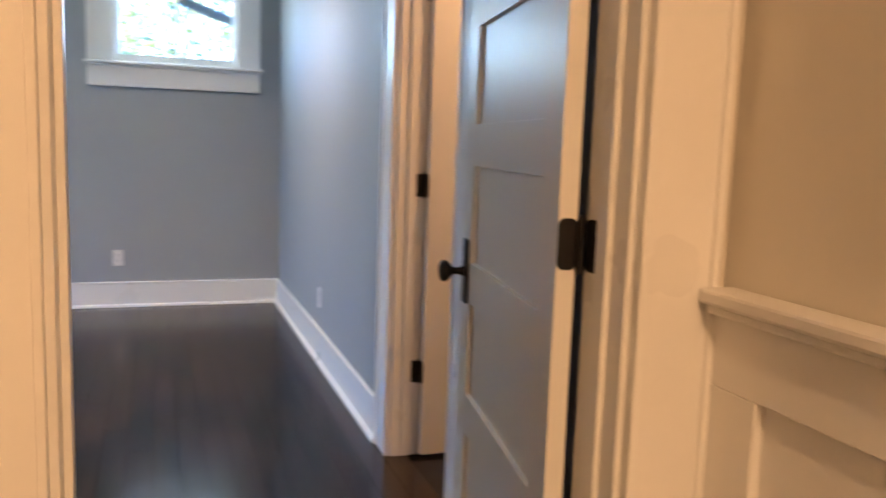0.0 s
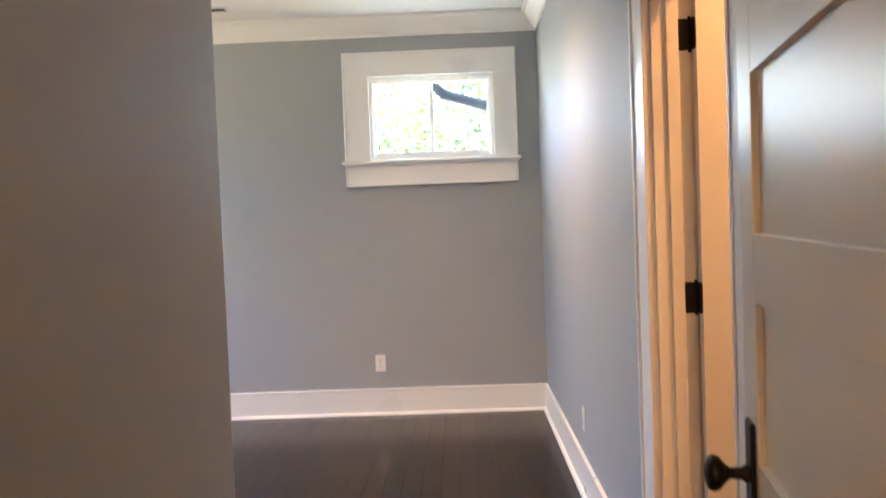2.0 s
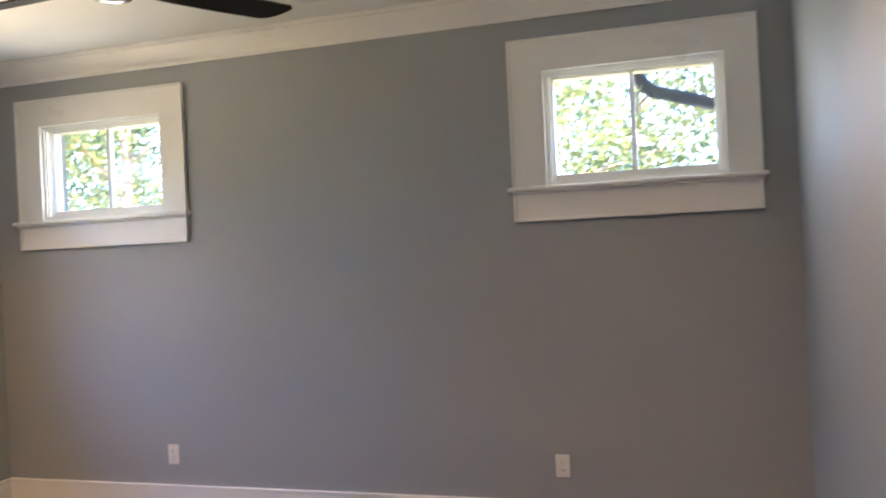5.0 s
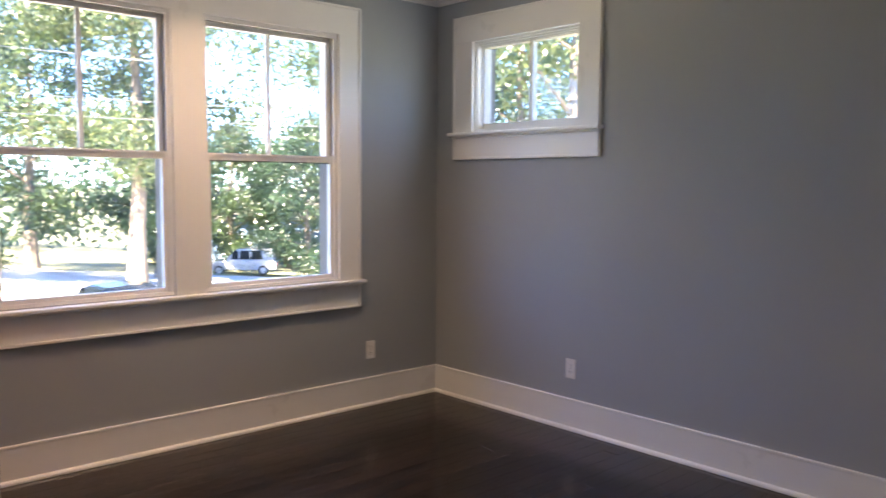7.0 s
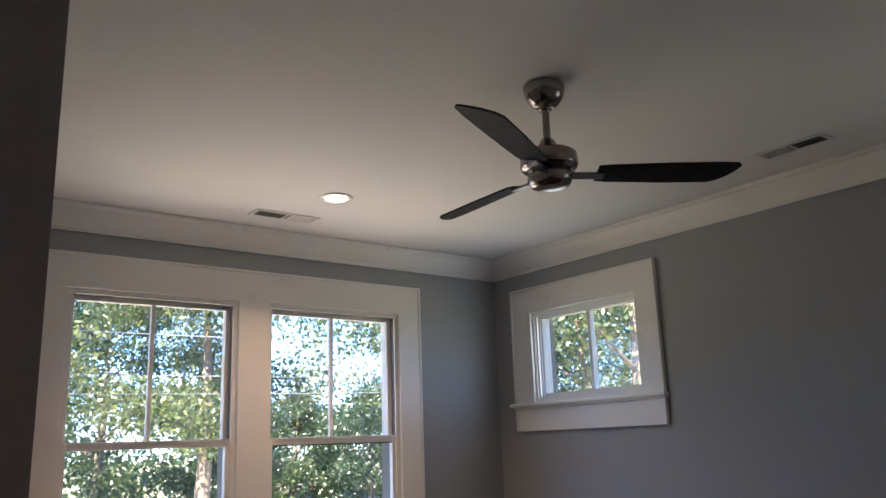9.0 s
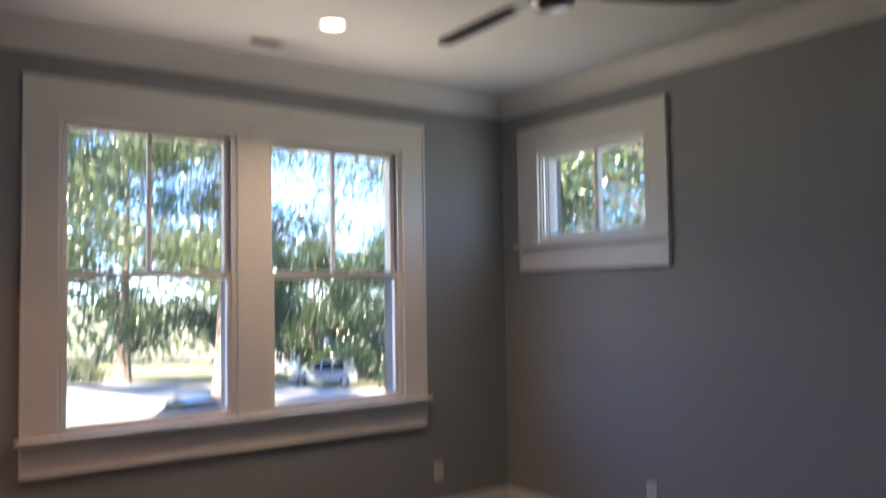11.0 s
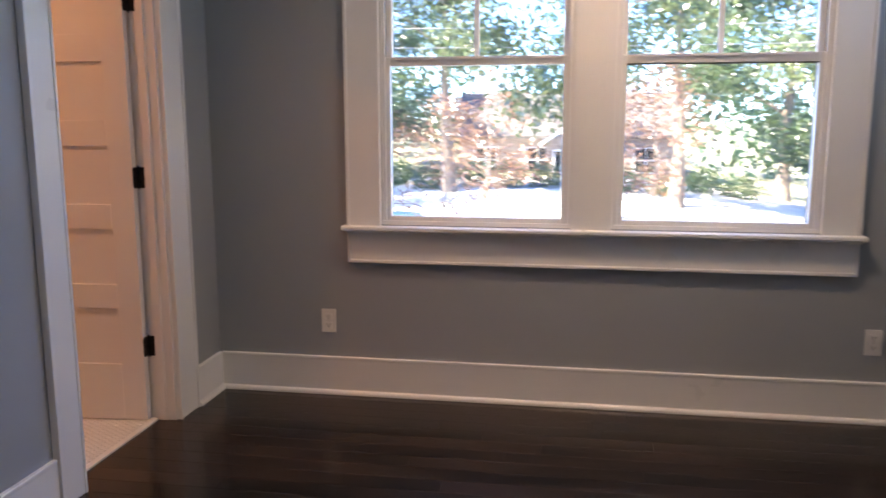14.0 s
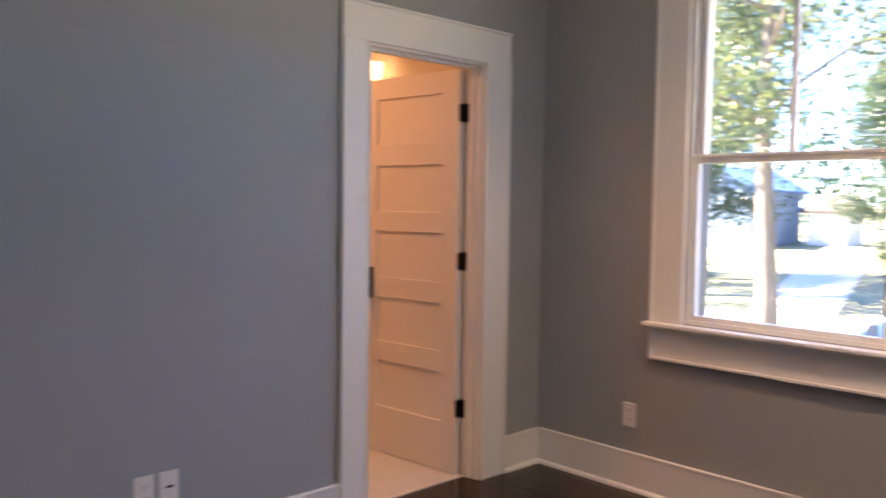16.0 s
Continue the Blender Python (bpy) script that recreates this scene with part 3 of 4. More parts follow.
HINGES = (0.340, 1.080, 1.810)                   # bathroom door
HIGH_HINGES = (0.352, 1.104, 1.858)              # closet and entry doors


def rounded_plate(bm, across, u0, u1, z0, z1, d0, d1, r=0.012):
    """A flat plate with rounded corners. across: 'x' or 'y', the axis of its thickness d0 to d1."""
    ring = []
    for cx, cz, a0 in ((u1 - r, z1 - r, 0), (u0 + r, z1 - r, 90), (u0 + r, z0 + r, 180), (u1 - r, z0 + r, 270)):
        ring += [(cx + r * math.cos(radians(a0 + 22.5 * k)), cz + r * math.sin(radians(a0 + 22.5 * k))) for k in range(5)]
    place = (lambda u, z, d: (d, u, z)) if across == "x" else (lambda u, z, d: (u, d, z))
    a, b = [bm.verts.new(place(u, z, d0)) for u, z in ring], [bm.verts.new(place(u, z, d1)) for u, z in ring]
    faces = [bm.faces.new(a), bm.faces.new(list(reversed(b)))]
    for i in range(len(ring)):
        j = (i + 1) % len(ring)
        faces.append(bm.faces.new((a[i], a[j], b[j], b[i])))
    bmesh.ops.recalc_face_normals(bm, faces=faces)
    return bm


def door_leaf(name, m, width, s, label, knob=None, stile=0.105, hinges=HINGES):
    """A five-panel leaf. The hinge is at the origin, the leaf runs along +x, its thickness on the side s of y."""
    t, h, z0 = 0.035, 2.020, 0.010
    ob = thing(name, m, label, "door", kind="structure")
    lo, hi = (0, t) if s > 0 else (-t, 0)
    g = 0.003
    part("stile", block((g, lo, z0), (g + stile, hi, h), 0.0015), DOORP, ob)
    part("stile", block((width - stile, lo, z0), (width, hi, h), 0.0015), DOORP, ob)
    edges = [z0] + [z for p in PANELS for z in p] + [h]
    for a, b in zip(edges[0::2], edges[1::2]):
        part("rail", block((g + stile, lo + 0.0003, a), (width - stile, hi - 0.0003, b), 0.001), DOORP, ob)
    for a, b in PANELS:
        bm = brick(bmesh.new(), (g + stile - 0.004, lo + 0.0115, a - 0.004), (width - stile + 0.004, hi - 0.0115, b + 0.004))
        part("panel", bm, DOORP, ob)
    for z in hinges:
        hg = bmesh.new()
        tube(hg, (-0.004, -0.004 * s, z - 0.045), (-0.004, -0.004 * s, z + 0.045), 0.0065, seg=12)
        tube(hg, (-0.004, -0.004 * s, z - 0.051), (-0.004, -0.004 * s, z + 0.051), 0.0045, seg=10)
        rounded_plate(hg, "x", 0.0005 if s > 0 else -0.0345, 0.0345 if s > 0 else -0.0005, z - 0.045, z + 0.045, 0.0, 0.0045)
        part("hinge", hg, BLACK, ob, "black iron butt hinge")
    if knob:
        zk = knob
        for side in (lo, hi):
            d = -1 if side == lo else 1
            plate = part("knob_plate", block((width - 0.088, min(side, side + d * 0.008), zk - 0.085), (width - 0.038, max(side, side + d * 0.008), zk + 0.085), 0.004), BLACK, ob, "black rectangular escutcheon")
            kb = lathe([(0.013, 0.0), (0.015, 0.006), (0.010, 0.012), (0.009, 0.030), (0.016, 0.038), (0.026, 0.046), (0.029, 0.055), (0.026, 0.063), (0.014, 0.068), (0.003, 0.069)], 24)
            bmesh.ops.transform(kb, matrix=Matrix.Translation((width - 0.063, side + d * 0.006, zk)) @ Matrix.Rotation(radians(90 if d < 0 else -90), 4, "X"), verts=kb.verts)
            part("knob", kb, BLACK, plate, "black iron knob")
    part("latch_plate", block((width - 0.0005, (lo + hi) / 2 - 0.013, 0.905), (width + 0.002, (lo + hi) / 2 + 0.013, 0.965), 0.001), BLACK, ob)
    return ob


def jamb_hinges(m, hinges=HINGES, label="black iron hinge leaf on the jamb"):
    """The fixed halves of the hinges, plate in the local xz plane."""
    for z in hinges:
        ob = linked("hinge_leaf", rounded_plate(bmesh.new(), "y", -0.040, 0.0, z - 0.045, z + 0.045, -0.0025, 0.002), BLACK)
        ob.matrix_world = m
        tagged(ob, label, "hinge", "door hinges")


door_frame("door_frame_1", SOUTH, -BD[1], -BD[0], TW, 0.140, 0.168, label="white casing round the bathroom doorway", stop_at=0.075)
door_leaf("door_1", pose(BD[0] + 0.020, -TW - 0.002, 0, 0, 0, -86), 0.69, 1, "white five-panel bathroom door standing open", knob=0.93)
jamb_hinges(pose(BD[0] + 0.0165, -TW + 0.002, 0, 0, 0, -90))
door_frame("door_frame_2", EAST, -CD[1], -CD[0], TW, 0.150, 0.150, label="white casing round the closet doorway", stop_at=0.075)
door_leaf("door_2", pose(E + TW + 0.003, CD[1] - 0.020, 0, 0, 0, 1), 0.70, -1, "white five-panel closet door standing open", knob=0.93, hinges=HIGH_HINGES)
jamb_hinges(pose(E + TW - 0.002, CD[1] - 0.0165, 0), HIGH_HINGES)
door_frame("door_frame_3", pose(0, PY, 0, 0, 0, 180), -ED[1], -ED[0], 0.13, 0.14, 0.165, label="white casing round the bedroom entry doorway", stop_at=0.085)
door_leaf("door_3", pose(ED[1] - 0.030, PY + 0.006, 0, 0, 0, 80.8), 0.80, 1, "white five-panel bedroom door standing open into the room", knob=0.94, hinges=HIGH_HINGES)
jamb_hinges(pose(ED[1] - 0.0165, PY - 0.002, 0, 0, 0, 90), HIGH_HINGES)
strike = linked("strike_plate", rounded_plate(bmesh.new(), "x", -0.052, -0.018, 0.905, 0.975, 0.0155, 0.0175, 0.006), BLACK)
strike.matrix_world = pose(ED[0], PY, 0)
tagged(strike, "black iron strike plate on the entry jamb", "strike plate")


# ---- outlets ----
def outlet(m, label, blank=False):
    ob = thing("wall_outlet", m, label, "outlet", "wall outlets")
    part("plate", block((-0.036, -0.0055, -0.058), (0.036, -0.0003, 0.058), 0.003), PLASTIC, ob)
    if blank:
        part("cable_port", block((-0.012, -0.0075, -0.004), (0.016, -0.0050, 0.006), 0.001), SLOT, ob, "dark cable port")
        return ob
    for z in (-0.021, 0.021):
        face = part("receptacle", block((-0.0165, -0.0072, z - 0.014), (0.0165, -0.0050, z + 0.014), 0.0022), PLASTIC, ob)
        bm = brick(bmesh.new(), (-0.008, -0.0075, z - 0.002), (-0.0055, -0.0070, z + 0.007))
        brick(bm, (0.0055, -0.0075, z - 0.002), (0.008, -0.0070, z + 0.006))
        brick(bm, (-0.002, -0.0075, z - 0.011), (0.002, -0.0070, z - 0.007))
        part("slots", bm, SLOT, face)
    part("screw", block((-0.0025, -0.0066, -0.0025), (0.0025, -0.0050, 0.0025), 0.001), NICKEL, ob)
    return ob


OZ = 0.362
OUT = "white duplex outlet on the blue-grey wall"
outlet(NORTH @ pose(3.470, 0, OZ), OUT)
outlet(NORTH @ pose(1.195, 0, OZ), OUT)
outlet(WEST @ pose(0.568, 0, OZ), OUT)
outlet(WEST @ pose(3.020, 0, OZ), OUT)
outlet(EAST @ pose(-1.870, 0, OZ), OUT)
outlet(SOUTH @ pose(-2.153, 0, OZ - 0.015), OUT)
outlet(SOUTH @ pose(-2.062, 0, OZ - 0.015), "white cable plate beside an outlet on the wall", True)


# ---- ceiling things ----
def ceiling_fan():
    ob = thing("ceiling_fan", pose(2.31, 1.825, H), "three-blade ceiling fan, black blades and nickel motor, at rest", "ceiling fan")
    part("canopy", lathe([(0.068, -0.001), (0.073, -0.004), (0.073, -0.016), (0.070, -0.034), (0.062, -0.055), (0.048, -0.073), (0.032, -0.083), (0.018, -0.086)]), GUNMETAL, ob, "brushed nickel canopy cup")
    part("collar", lathe([(0.021, -0.083), (0.024, -0.088), (0.024, -0.094), (0.014, -0.097)], 20), GUNMETAL, ob)
    part("downrod", tube(bmesh.new(), (0, 0, -0.09), (0, 0, -0.235), 0.013, seg=18), GUNMETAL, ob)
    part("motor_housing", lathe([(0.016, -0.200), (0.024, -0.206), (0.038, -0.238), (0.050, -0.248), (0.088, -0.252), (0.098, -0.262), (0.100, -0.300), (0.094, -0.312), (0.060, -0.318)]), GUNMETAL, ob, "brushed nickel motor drum")
    part("hub", lathe([(0.058, -0.316), (0.074, -0.322), (0.078, -0.350), (0.066, -0.372), (0.040, -0.380), (0.006, -0.382)]), GUNMETAL, ob, "polished lower hub cap")
    for ang in (57, 177, 297):
        arm = bmesh.new()
        brick(arm, (0.060, -0.020, -0.338), (0.190, 0.020, -0.330), 0.003)
        bmesh.ops.rotate(arm, verts=arm.verts, cent=(0, 0, -0.334), matrix=Matrix.Rotation(radians(-13), 3, "X"))
        bmesh.ops.rotate(arm, verts=arm.verts, cent=(0, 0, 0), matrix=Matrix.Rotation(radians(ang), 3, "Z"))
        part("blade_arm", arm, GUNMETAL, ob, "nickel blade bracket")
        bl = bmesh.new()
        outline = [(0.165, -0.046), (0.20, -0.052), (0.40, -0.062), (0.58, -0.066), (0.652, -0.062), (0.664, -0.050), (0.655, -0.022), (0.636, 0.012), (0.606, 0.042), (0.575, 0.057), (0.40, 0.058), (0.20, 0.050), (0.165, 0.044)]
        top, bot = [bl.verts.new((x, y, -0.3225)) for x, y in outline], [bl.verts.new((x, y, -0.3295)) for x, y in outline]
        bl.faces.new(top)
        bl.faces.new(list(reversed(bot)))
        for i in range(len(outline)):
            j = (i + 1) % len(outline)
            bl.faces.new((bot[i], bot[j], top[j], top[i]))
        bmesh.ops.recalc_face_normals(bl, faces=bl.faces)
        bmesh.ops.rotate(bl, verts=bl.verts, cent=(0, 0, -0.334), matrix=Matrix.Rotation(radians(-13), 3, "X"))
        bmesh.ops.rotate(bl, verts=bl.verts, cent=(0, 0, 0), matrix=Matrix.Rotation(radians(ang), 3, "Z"))
        part("blade", bl, BLADE, ob, "black fan blade")
    return ob


ceiling_fan()


def recessed_light(x, y):
    ob = thing("recessed_light", pose(x, y, H), "round recessed ceiling light, lit warm white", "ceiling light", "recessed ceiling lights")
    part("trim_ring", lathe([(0.058, -0.0005), (0.084, -0.0005), (0.084, -0.004), (0.078, -0.008), (0.062, -0.007), (0.058, -0.004)], 40), TRIM, ob)
    part("lens", lathe([(0.002, -0.003), (0.057, -0.003), (0.056, -0.0075), (0.030, -0.010), (0.002, -0.0105)], 32), BULB, ob, "glowing lens")
    return ob


for x, y in LIGHTS:
    recessed_light(x, y)


def ceiling_vent(x, y, turn, length=0.30, width=0.12):
    ob = thing("ceiling_vent", pose(x, y, H, 0, 0, turn), "white slotted ceiling air vent", "air vent", "ceiling vents")
    a, b = length / 2, width / 2
    fr = frame_of(-a, a, -b, b, 0.0, 0.006, 0.022)
    bmesh.ops.transform(fr, matrix=Matrix(((1, 0, 0, 0), (0, 0, 1, 0), (0, -1, 0, -0.0005), (0, 0, 0, 1))), verts=fr.verts)
    part("frame", fr, VENT, ob)
    part("duct", block((-a + 0.02, -b + 0.02, -0.0012), (a - 0.02, b - 0.02, -0.0004), 0), DUCT_AND_SHADOW, ob, "dark duct opening")
    part("centre_bar", block((-0.006, -b + 0.02, -0.0062), (0.006, b - 0.02, -0.001), 0.001), VENT, ob)
    n = 18
    for i in range(n):
        u = -a + 0.03 + (length - 0.06) * i / (n - 1)
        if abs(u) < 0.012:
            continue
        s = bmesh.new()
        brick(s, (-0.0055, -b + 0.021, -0.0005), (0.0055, b - 0.021, 0.0005))
        bmesh.ops.transform(s, matrix=Matrix.Translation((u, 0, -0.0042)) @ Matrix.Rotation(radians(35 if u > 0 else -35), 4, "Y"), verts=s.verts)
        part("slat", s, VENT, ob)
    return ob


ceiling_vent(0.36, 1.805, 90, 0.37, 0.13)
ceiling_vent(2.47, 3.19, 0, 0.32)


# ---- bathroom, closet and hall ----
def vanity_light():
    ob = thing("vanity_light", pose(0.013, -1.46, 2.12), "vanity light with lit glass shades on the bathroom wall", "wall light")
    part("back_plate", block((0.0, -0.26, -0.03), (0.02, 0.26, 0.03), 0.006), NICKEL, ob)
    for y in (-0.19, 0, 0.19):
        part("arm", tube(bmesh.new(), (0.02, y, 0), (0.10, y, 0.0), 0.008, seg=10), NICKEL, ob)
        sh = lathe([(0.030, 0.0), (0.045, 0.015), (0.052, 0.06), (0.056, 0.11), (0.052, 0.112), (0.02, 0.10)], 20)
        bmesh.ops.translate(sh, verts=sh.verts, vec=(0.10, y, 0.0))
        part("shade", sh, SCONCE, ob, "lit frosted glass shade")
    return ob


vanity_light()
bath_floor = tagged(linked("floor_bathroom", block((0.012, -3.0, -0.0205), (2.1, -0.086, 0.004), 0), GROUT), "pale mosaic tile floor of the bathroom", "floor", kind="structure")
tagged(linked("threshold", block((BD[0] + 0.0165, -0.112, -0.02), (BD[1] - 0.0165, -0.080, 0.008), 0.003), TILE), "pale stone door threshold", "threshold", kind="structure")


def hex_tiles(x0, x1, y0, y1, pitch=0.0265):
    verts, faces = [], []
    r, rows = 0.0136, int((y1 - y0) / (pitch * 0.866))
    for k in range(rows):
        y = y0 + pitch * 0.866 * (k + 0.5)
        x = x0 + pitch * (0.5 if k % 2 else 1.0)
        while x < x1 - 0.012:
            b = len(verts)
            for rr, z in ((r, 0.004), (r * 0.93, 0.0062)):
                verts += [(x + rr * math.sin(math.pi / 3 * i), y + rr * math.cos(math.pi / 3 * i), z) for i in range(6)]
            faces.append([b + 11, b + 10, b + 9, b + 8, b + 7, b + 6])
            faces += [(b + i, b + 6 + i, b + 6 + (i + 1) % 6, b + (i + 1) % 6) for i in range(6)]
            x += pitch
    me = bpy.data.meshes.new("mosaic_tiles")
    me.from_pydata(verts, [], faces)
    me.materials.append(TILE)
    ob = new("mosaic_tiles", me)
    ob.parent = bath_floor
    return tagged(ob, kind="stuff")


hex_tiles(0.03, 1.7, -1.7, -0.114)


def wainscot():
    """Cap rail, frame boards and recessed panels along the hall's east wall."""
    x1 = E
    ob = thing("wainscot", None, "white panelled wainscot with a moulded cap rail", "wainscot", kind="structure")
    y1 = PY - 0.155
    y0 = HALL_S + 0.01
    part("backing", block((x1 - 0.012, y0, 0.0), (x1 - 0.0005, y1, 1.03), 0.001), TRIM, ob)
    part("bottom_rail", block((x1 - 0.032, y0, 0.0), (x1 - 0.0125, y1, 0.22), 0.002), TRIM, ob)
    part("top_rail", block((x1 - 0.032, y0, 0.895), (x1 - 0.0125, y1, 1.030), 0.002), TRIM, ob)
    y = y1
    while y > y0 + 0.2:
        part("stile", block((x1 - 0.0318, y - 0.11, 0.2205), (x1 - 0.0125, y, 0.8945), 0.002), TRIM, ob)
        y -= 0.75
    cap = brick(bmesh.new(), (x1 - 0.066, y0, 1.030), (x1 - 0.0005, y1, 1.055), 0.006)
    brick(cap, (x1 - 0.050, y0, 1.013), (x1 - 0.0325, y1, 1.0295), 0.005)
    part("cap_rail", cap, TRIM, ob, "rounded white cap rail")
    return ob


wainscot()


# ---- outside ----
def ground_z(x, y):
    """The land falls from the house to the street, rises gently beyond it, and sinks to the north."""
    d = -x
    z = -0.9 - 2.1 * min(max((d - 2) / 14, 0), 1)
    rise = max(0.0, min(d - 28, 30)) * 0.05 * min(max((14 - y) / 10, 0), 1)
    return z + rise - 0.10 * min(max(y - 8, 0), 30) * min(max((d - 8) / 10, 0), 1)


def sheet(name, xs, ys, lift, mat, shear=0.0):
    verts = [(x, y + shear * (x - xs[0]), ground_z(x, y) + lift) for x in xs for y in ys]
    n = len(ys)
    faces = [(i * n + j, (i + 1) * n + j, (i + 1) * n + j + 1, i * n + j + 1) for i in range(len(xs) - 1) for j in range(n - 1)]
    me = bpy.data.meshes.new(name)
    me.from_pydata(verts, [], faces)
    me.materials.append(mat)
    return new(name, me)


steps = [-900, -300, -150] + [-100 + 2 * i for i in range(101)] + [150, 300, 900]
tagged(sheet("ground", steps, steps, 0, LAWN), "sunlit lawn with fallen leaves", "lawn", kind="structure")
along = [-80 + 2 * i for i in range(81)]
tagged(sheet("road", [-28.0, -26.0, -22.0, -18.6], along, 0.03, ROADM), "pale sunlit residential street", "street", kind="structure")
tagged(sheet("pavement", [-17.0, -15.6], along, 0.05, CONC), "pale concrete sidewalk", "sidewalk", kind="structure")
tagged(sheet("driveway", [-58.0, -53, -48, -44, -40, -36, -32, -28.0], [-20.5, -19.4, -18.2, -17.1], 0.05, CONC, 0.275), "pale concrete driveway across the street", "driveway", kind="structure")
# added sheet whose pale colour stands for the glare of sunlit ground
tagged(sheet("verge", [-44.0, -40, -37, -34, -31, -28.16], [y for y in along if y > -9], 0.025, VERGE), "pale sheet added for the white glare of sunlit ground across the street", "verge", kind="structure")
tagged(sheet("front_path", [-15.6, -12, -8, -4, -2.2], [3.6, 4.6, 5.4], 0.045, CONC), "concrete path through the front lawn", "path", kind="structure")


def kerb(x):
    verts, faces = [], []
    for y in along:
        z = ground_z(x, y)
        verts += [(x, y, z - 0.1), (x, y, z + 0.15), (x + 0.16, y, z + 0.15), (x + 0.16, y, z - 0.1)]
    for j in range(len(along) - 1):
        for i in range(4):
            a = 4 * j + i
            b = 4 * j + (i + 1) % 4
            faces.append((a, b, b + 4, a + 4))
    me = bpy.data.meshes.new("kerb")
    me.from_pydata(verts, [], faces)
    me.materials.append(CONC)
    tagged(new("kerb", me), "concrete street kerb", "kerb", kind="structure")


kerb(-18.6)
kerb(-28.16)


G0, G1, RUST, SHADE = GREENS


def leaf_cloud(rng, centres, count, size):
    """Leaf blades, two triangles each, scattered through clumps, bent along the middle."""
    c = np.array([centres[i][:3] for i in rng.integers(0, len(centres), count)])
    rad = np.array([centres[i][3] for i in rng.integers(0, len(centres), count)])
    way = rng.normal(size=(count, 3))
    way /= np.linalg.norm(way, axis=1)[:, None]
    pos = c + way * (rad * rng.uniform(0.25, 1.0, count) ** 0.6)[:, None] * np.array((1, 1, 0.75))
    a = rng.normal(size=(count, 3))
    a /= np.linalg.norm(a, axis=1)[:, None]
    b = np.cross(a, rng.normal(size=(count, 3)))
    b /= np.linalg.norm(b, axis=1)[:, None]
    s = (size * rng.uniform(0.55, 1.25, count))[:, None]
    quad = np.stack((pos - a * s, pos + b * s * 0.5, pos + a * s, pos - b * s * 0.5), 1).reshape(-1, 3)
    return quad


def cloud_mesh(name, quad, mat):
    n = len(quad) // 4
    me = bpy.data.meshes.new(name)
    me.vertices.add(n * 4)
    me.vertices.foreach_set("co", quad.ravel())
    me.loops.add(n * 4)
    me.loops.foreach_set("vertex_index", np.arange(n * 4))
    me.polygons.add(n)
    me.polygons.foreach_set("loop_start", np.arange(0, n * 4, 4))
    me.update(calc_edges=True)
    me.materials.append(mat)
    return me


def tree(x, y, height, spread, leaf, count, seed, size=0.16, trunk=0.3, bare=0.3, label="leafy green street tree", lean=0.0):
    rng = np.random.default_rng(seed)
    ob = thing("tree", Matrix.Translation((x, y, ground_z(x, y) - 0.05)), label, "tree", "garden and street trees")
    bm = bmesh.new()
    pts = [Vector((lean * k * k * 0.2, 0.12 * math.sin(seed + k * 1.3), height * 0.8 * k / 5)) for k in range(6)]
    for k in range(5):
        tube(bm, pts[k], pts[k + 1] + Vector((0, 0, 0.05)), trunk * (1 - 0.17 * k) * (1.25 if k == 0 else 1), trunk * (1 - 0.17 * (k + 1)), 10)
    part("trunk", bm, BARK, ob)
    centres = []
    for i in range(11):
        k = bare + (0.8 - bare) * i / 10
        base = pts[min(int(k / 0.8 * 5), 4)].lerp(pts[min(int(k / 0.8 * 5) + 1, 5)], k / 0.8 * 5 % 1)
        ang = 2.4 * i + rng.uniform(-0.5, 0.5)
        out = spread * (1.0 - 0.55 * abs(k - 0.5)) * rng.uniform(0.55, 1.0)
        tip = base + Vector((math.cos(ang) * out, math.sin(ang) * out, out * rng.uniform(0.15, 0.6)))
        mid = base.lerp(tip, 0.5) + Vector((0, 0, 0.1 * out))
        lb = bmesh.new()
        tube(lb, base, mid, trunk * 0.34 * (1.1 - k), trunk * 0.22 * (1.1 - k), 7)
        tube(lb, mid, tip, trunk * 0.22 * (1.1 - k), 0.012, 7)
        part("limb", lb, BARK, ob)
        for q, f in ((tip, 0.38), (mid, 0.30), (base.lerp(tip, 0.78), 0.32)):
            centres.append((*(q + Vector(rng.uniform(-0.3, 0.3, 3))), f * spread * rng.uniform(0.6, 1.1)))
    for _ in range(5):
        centres.append((rng.uniform(-0.4, 0.4) * spread, rng.uniform(-0.4, 0.4) * spread, height * rng.uniform(0.7, 0.95), 0.36 * spread))
    crown = new("crown", cloud_mesh("crown", leaf_cloud(rng, centres, int(count * (1.5 if leaf is RUST else 2.5)), size * 0.78), leaf))
    crown.parent = ob
    return ob


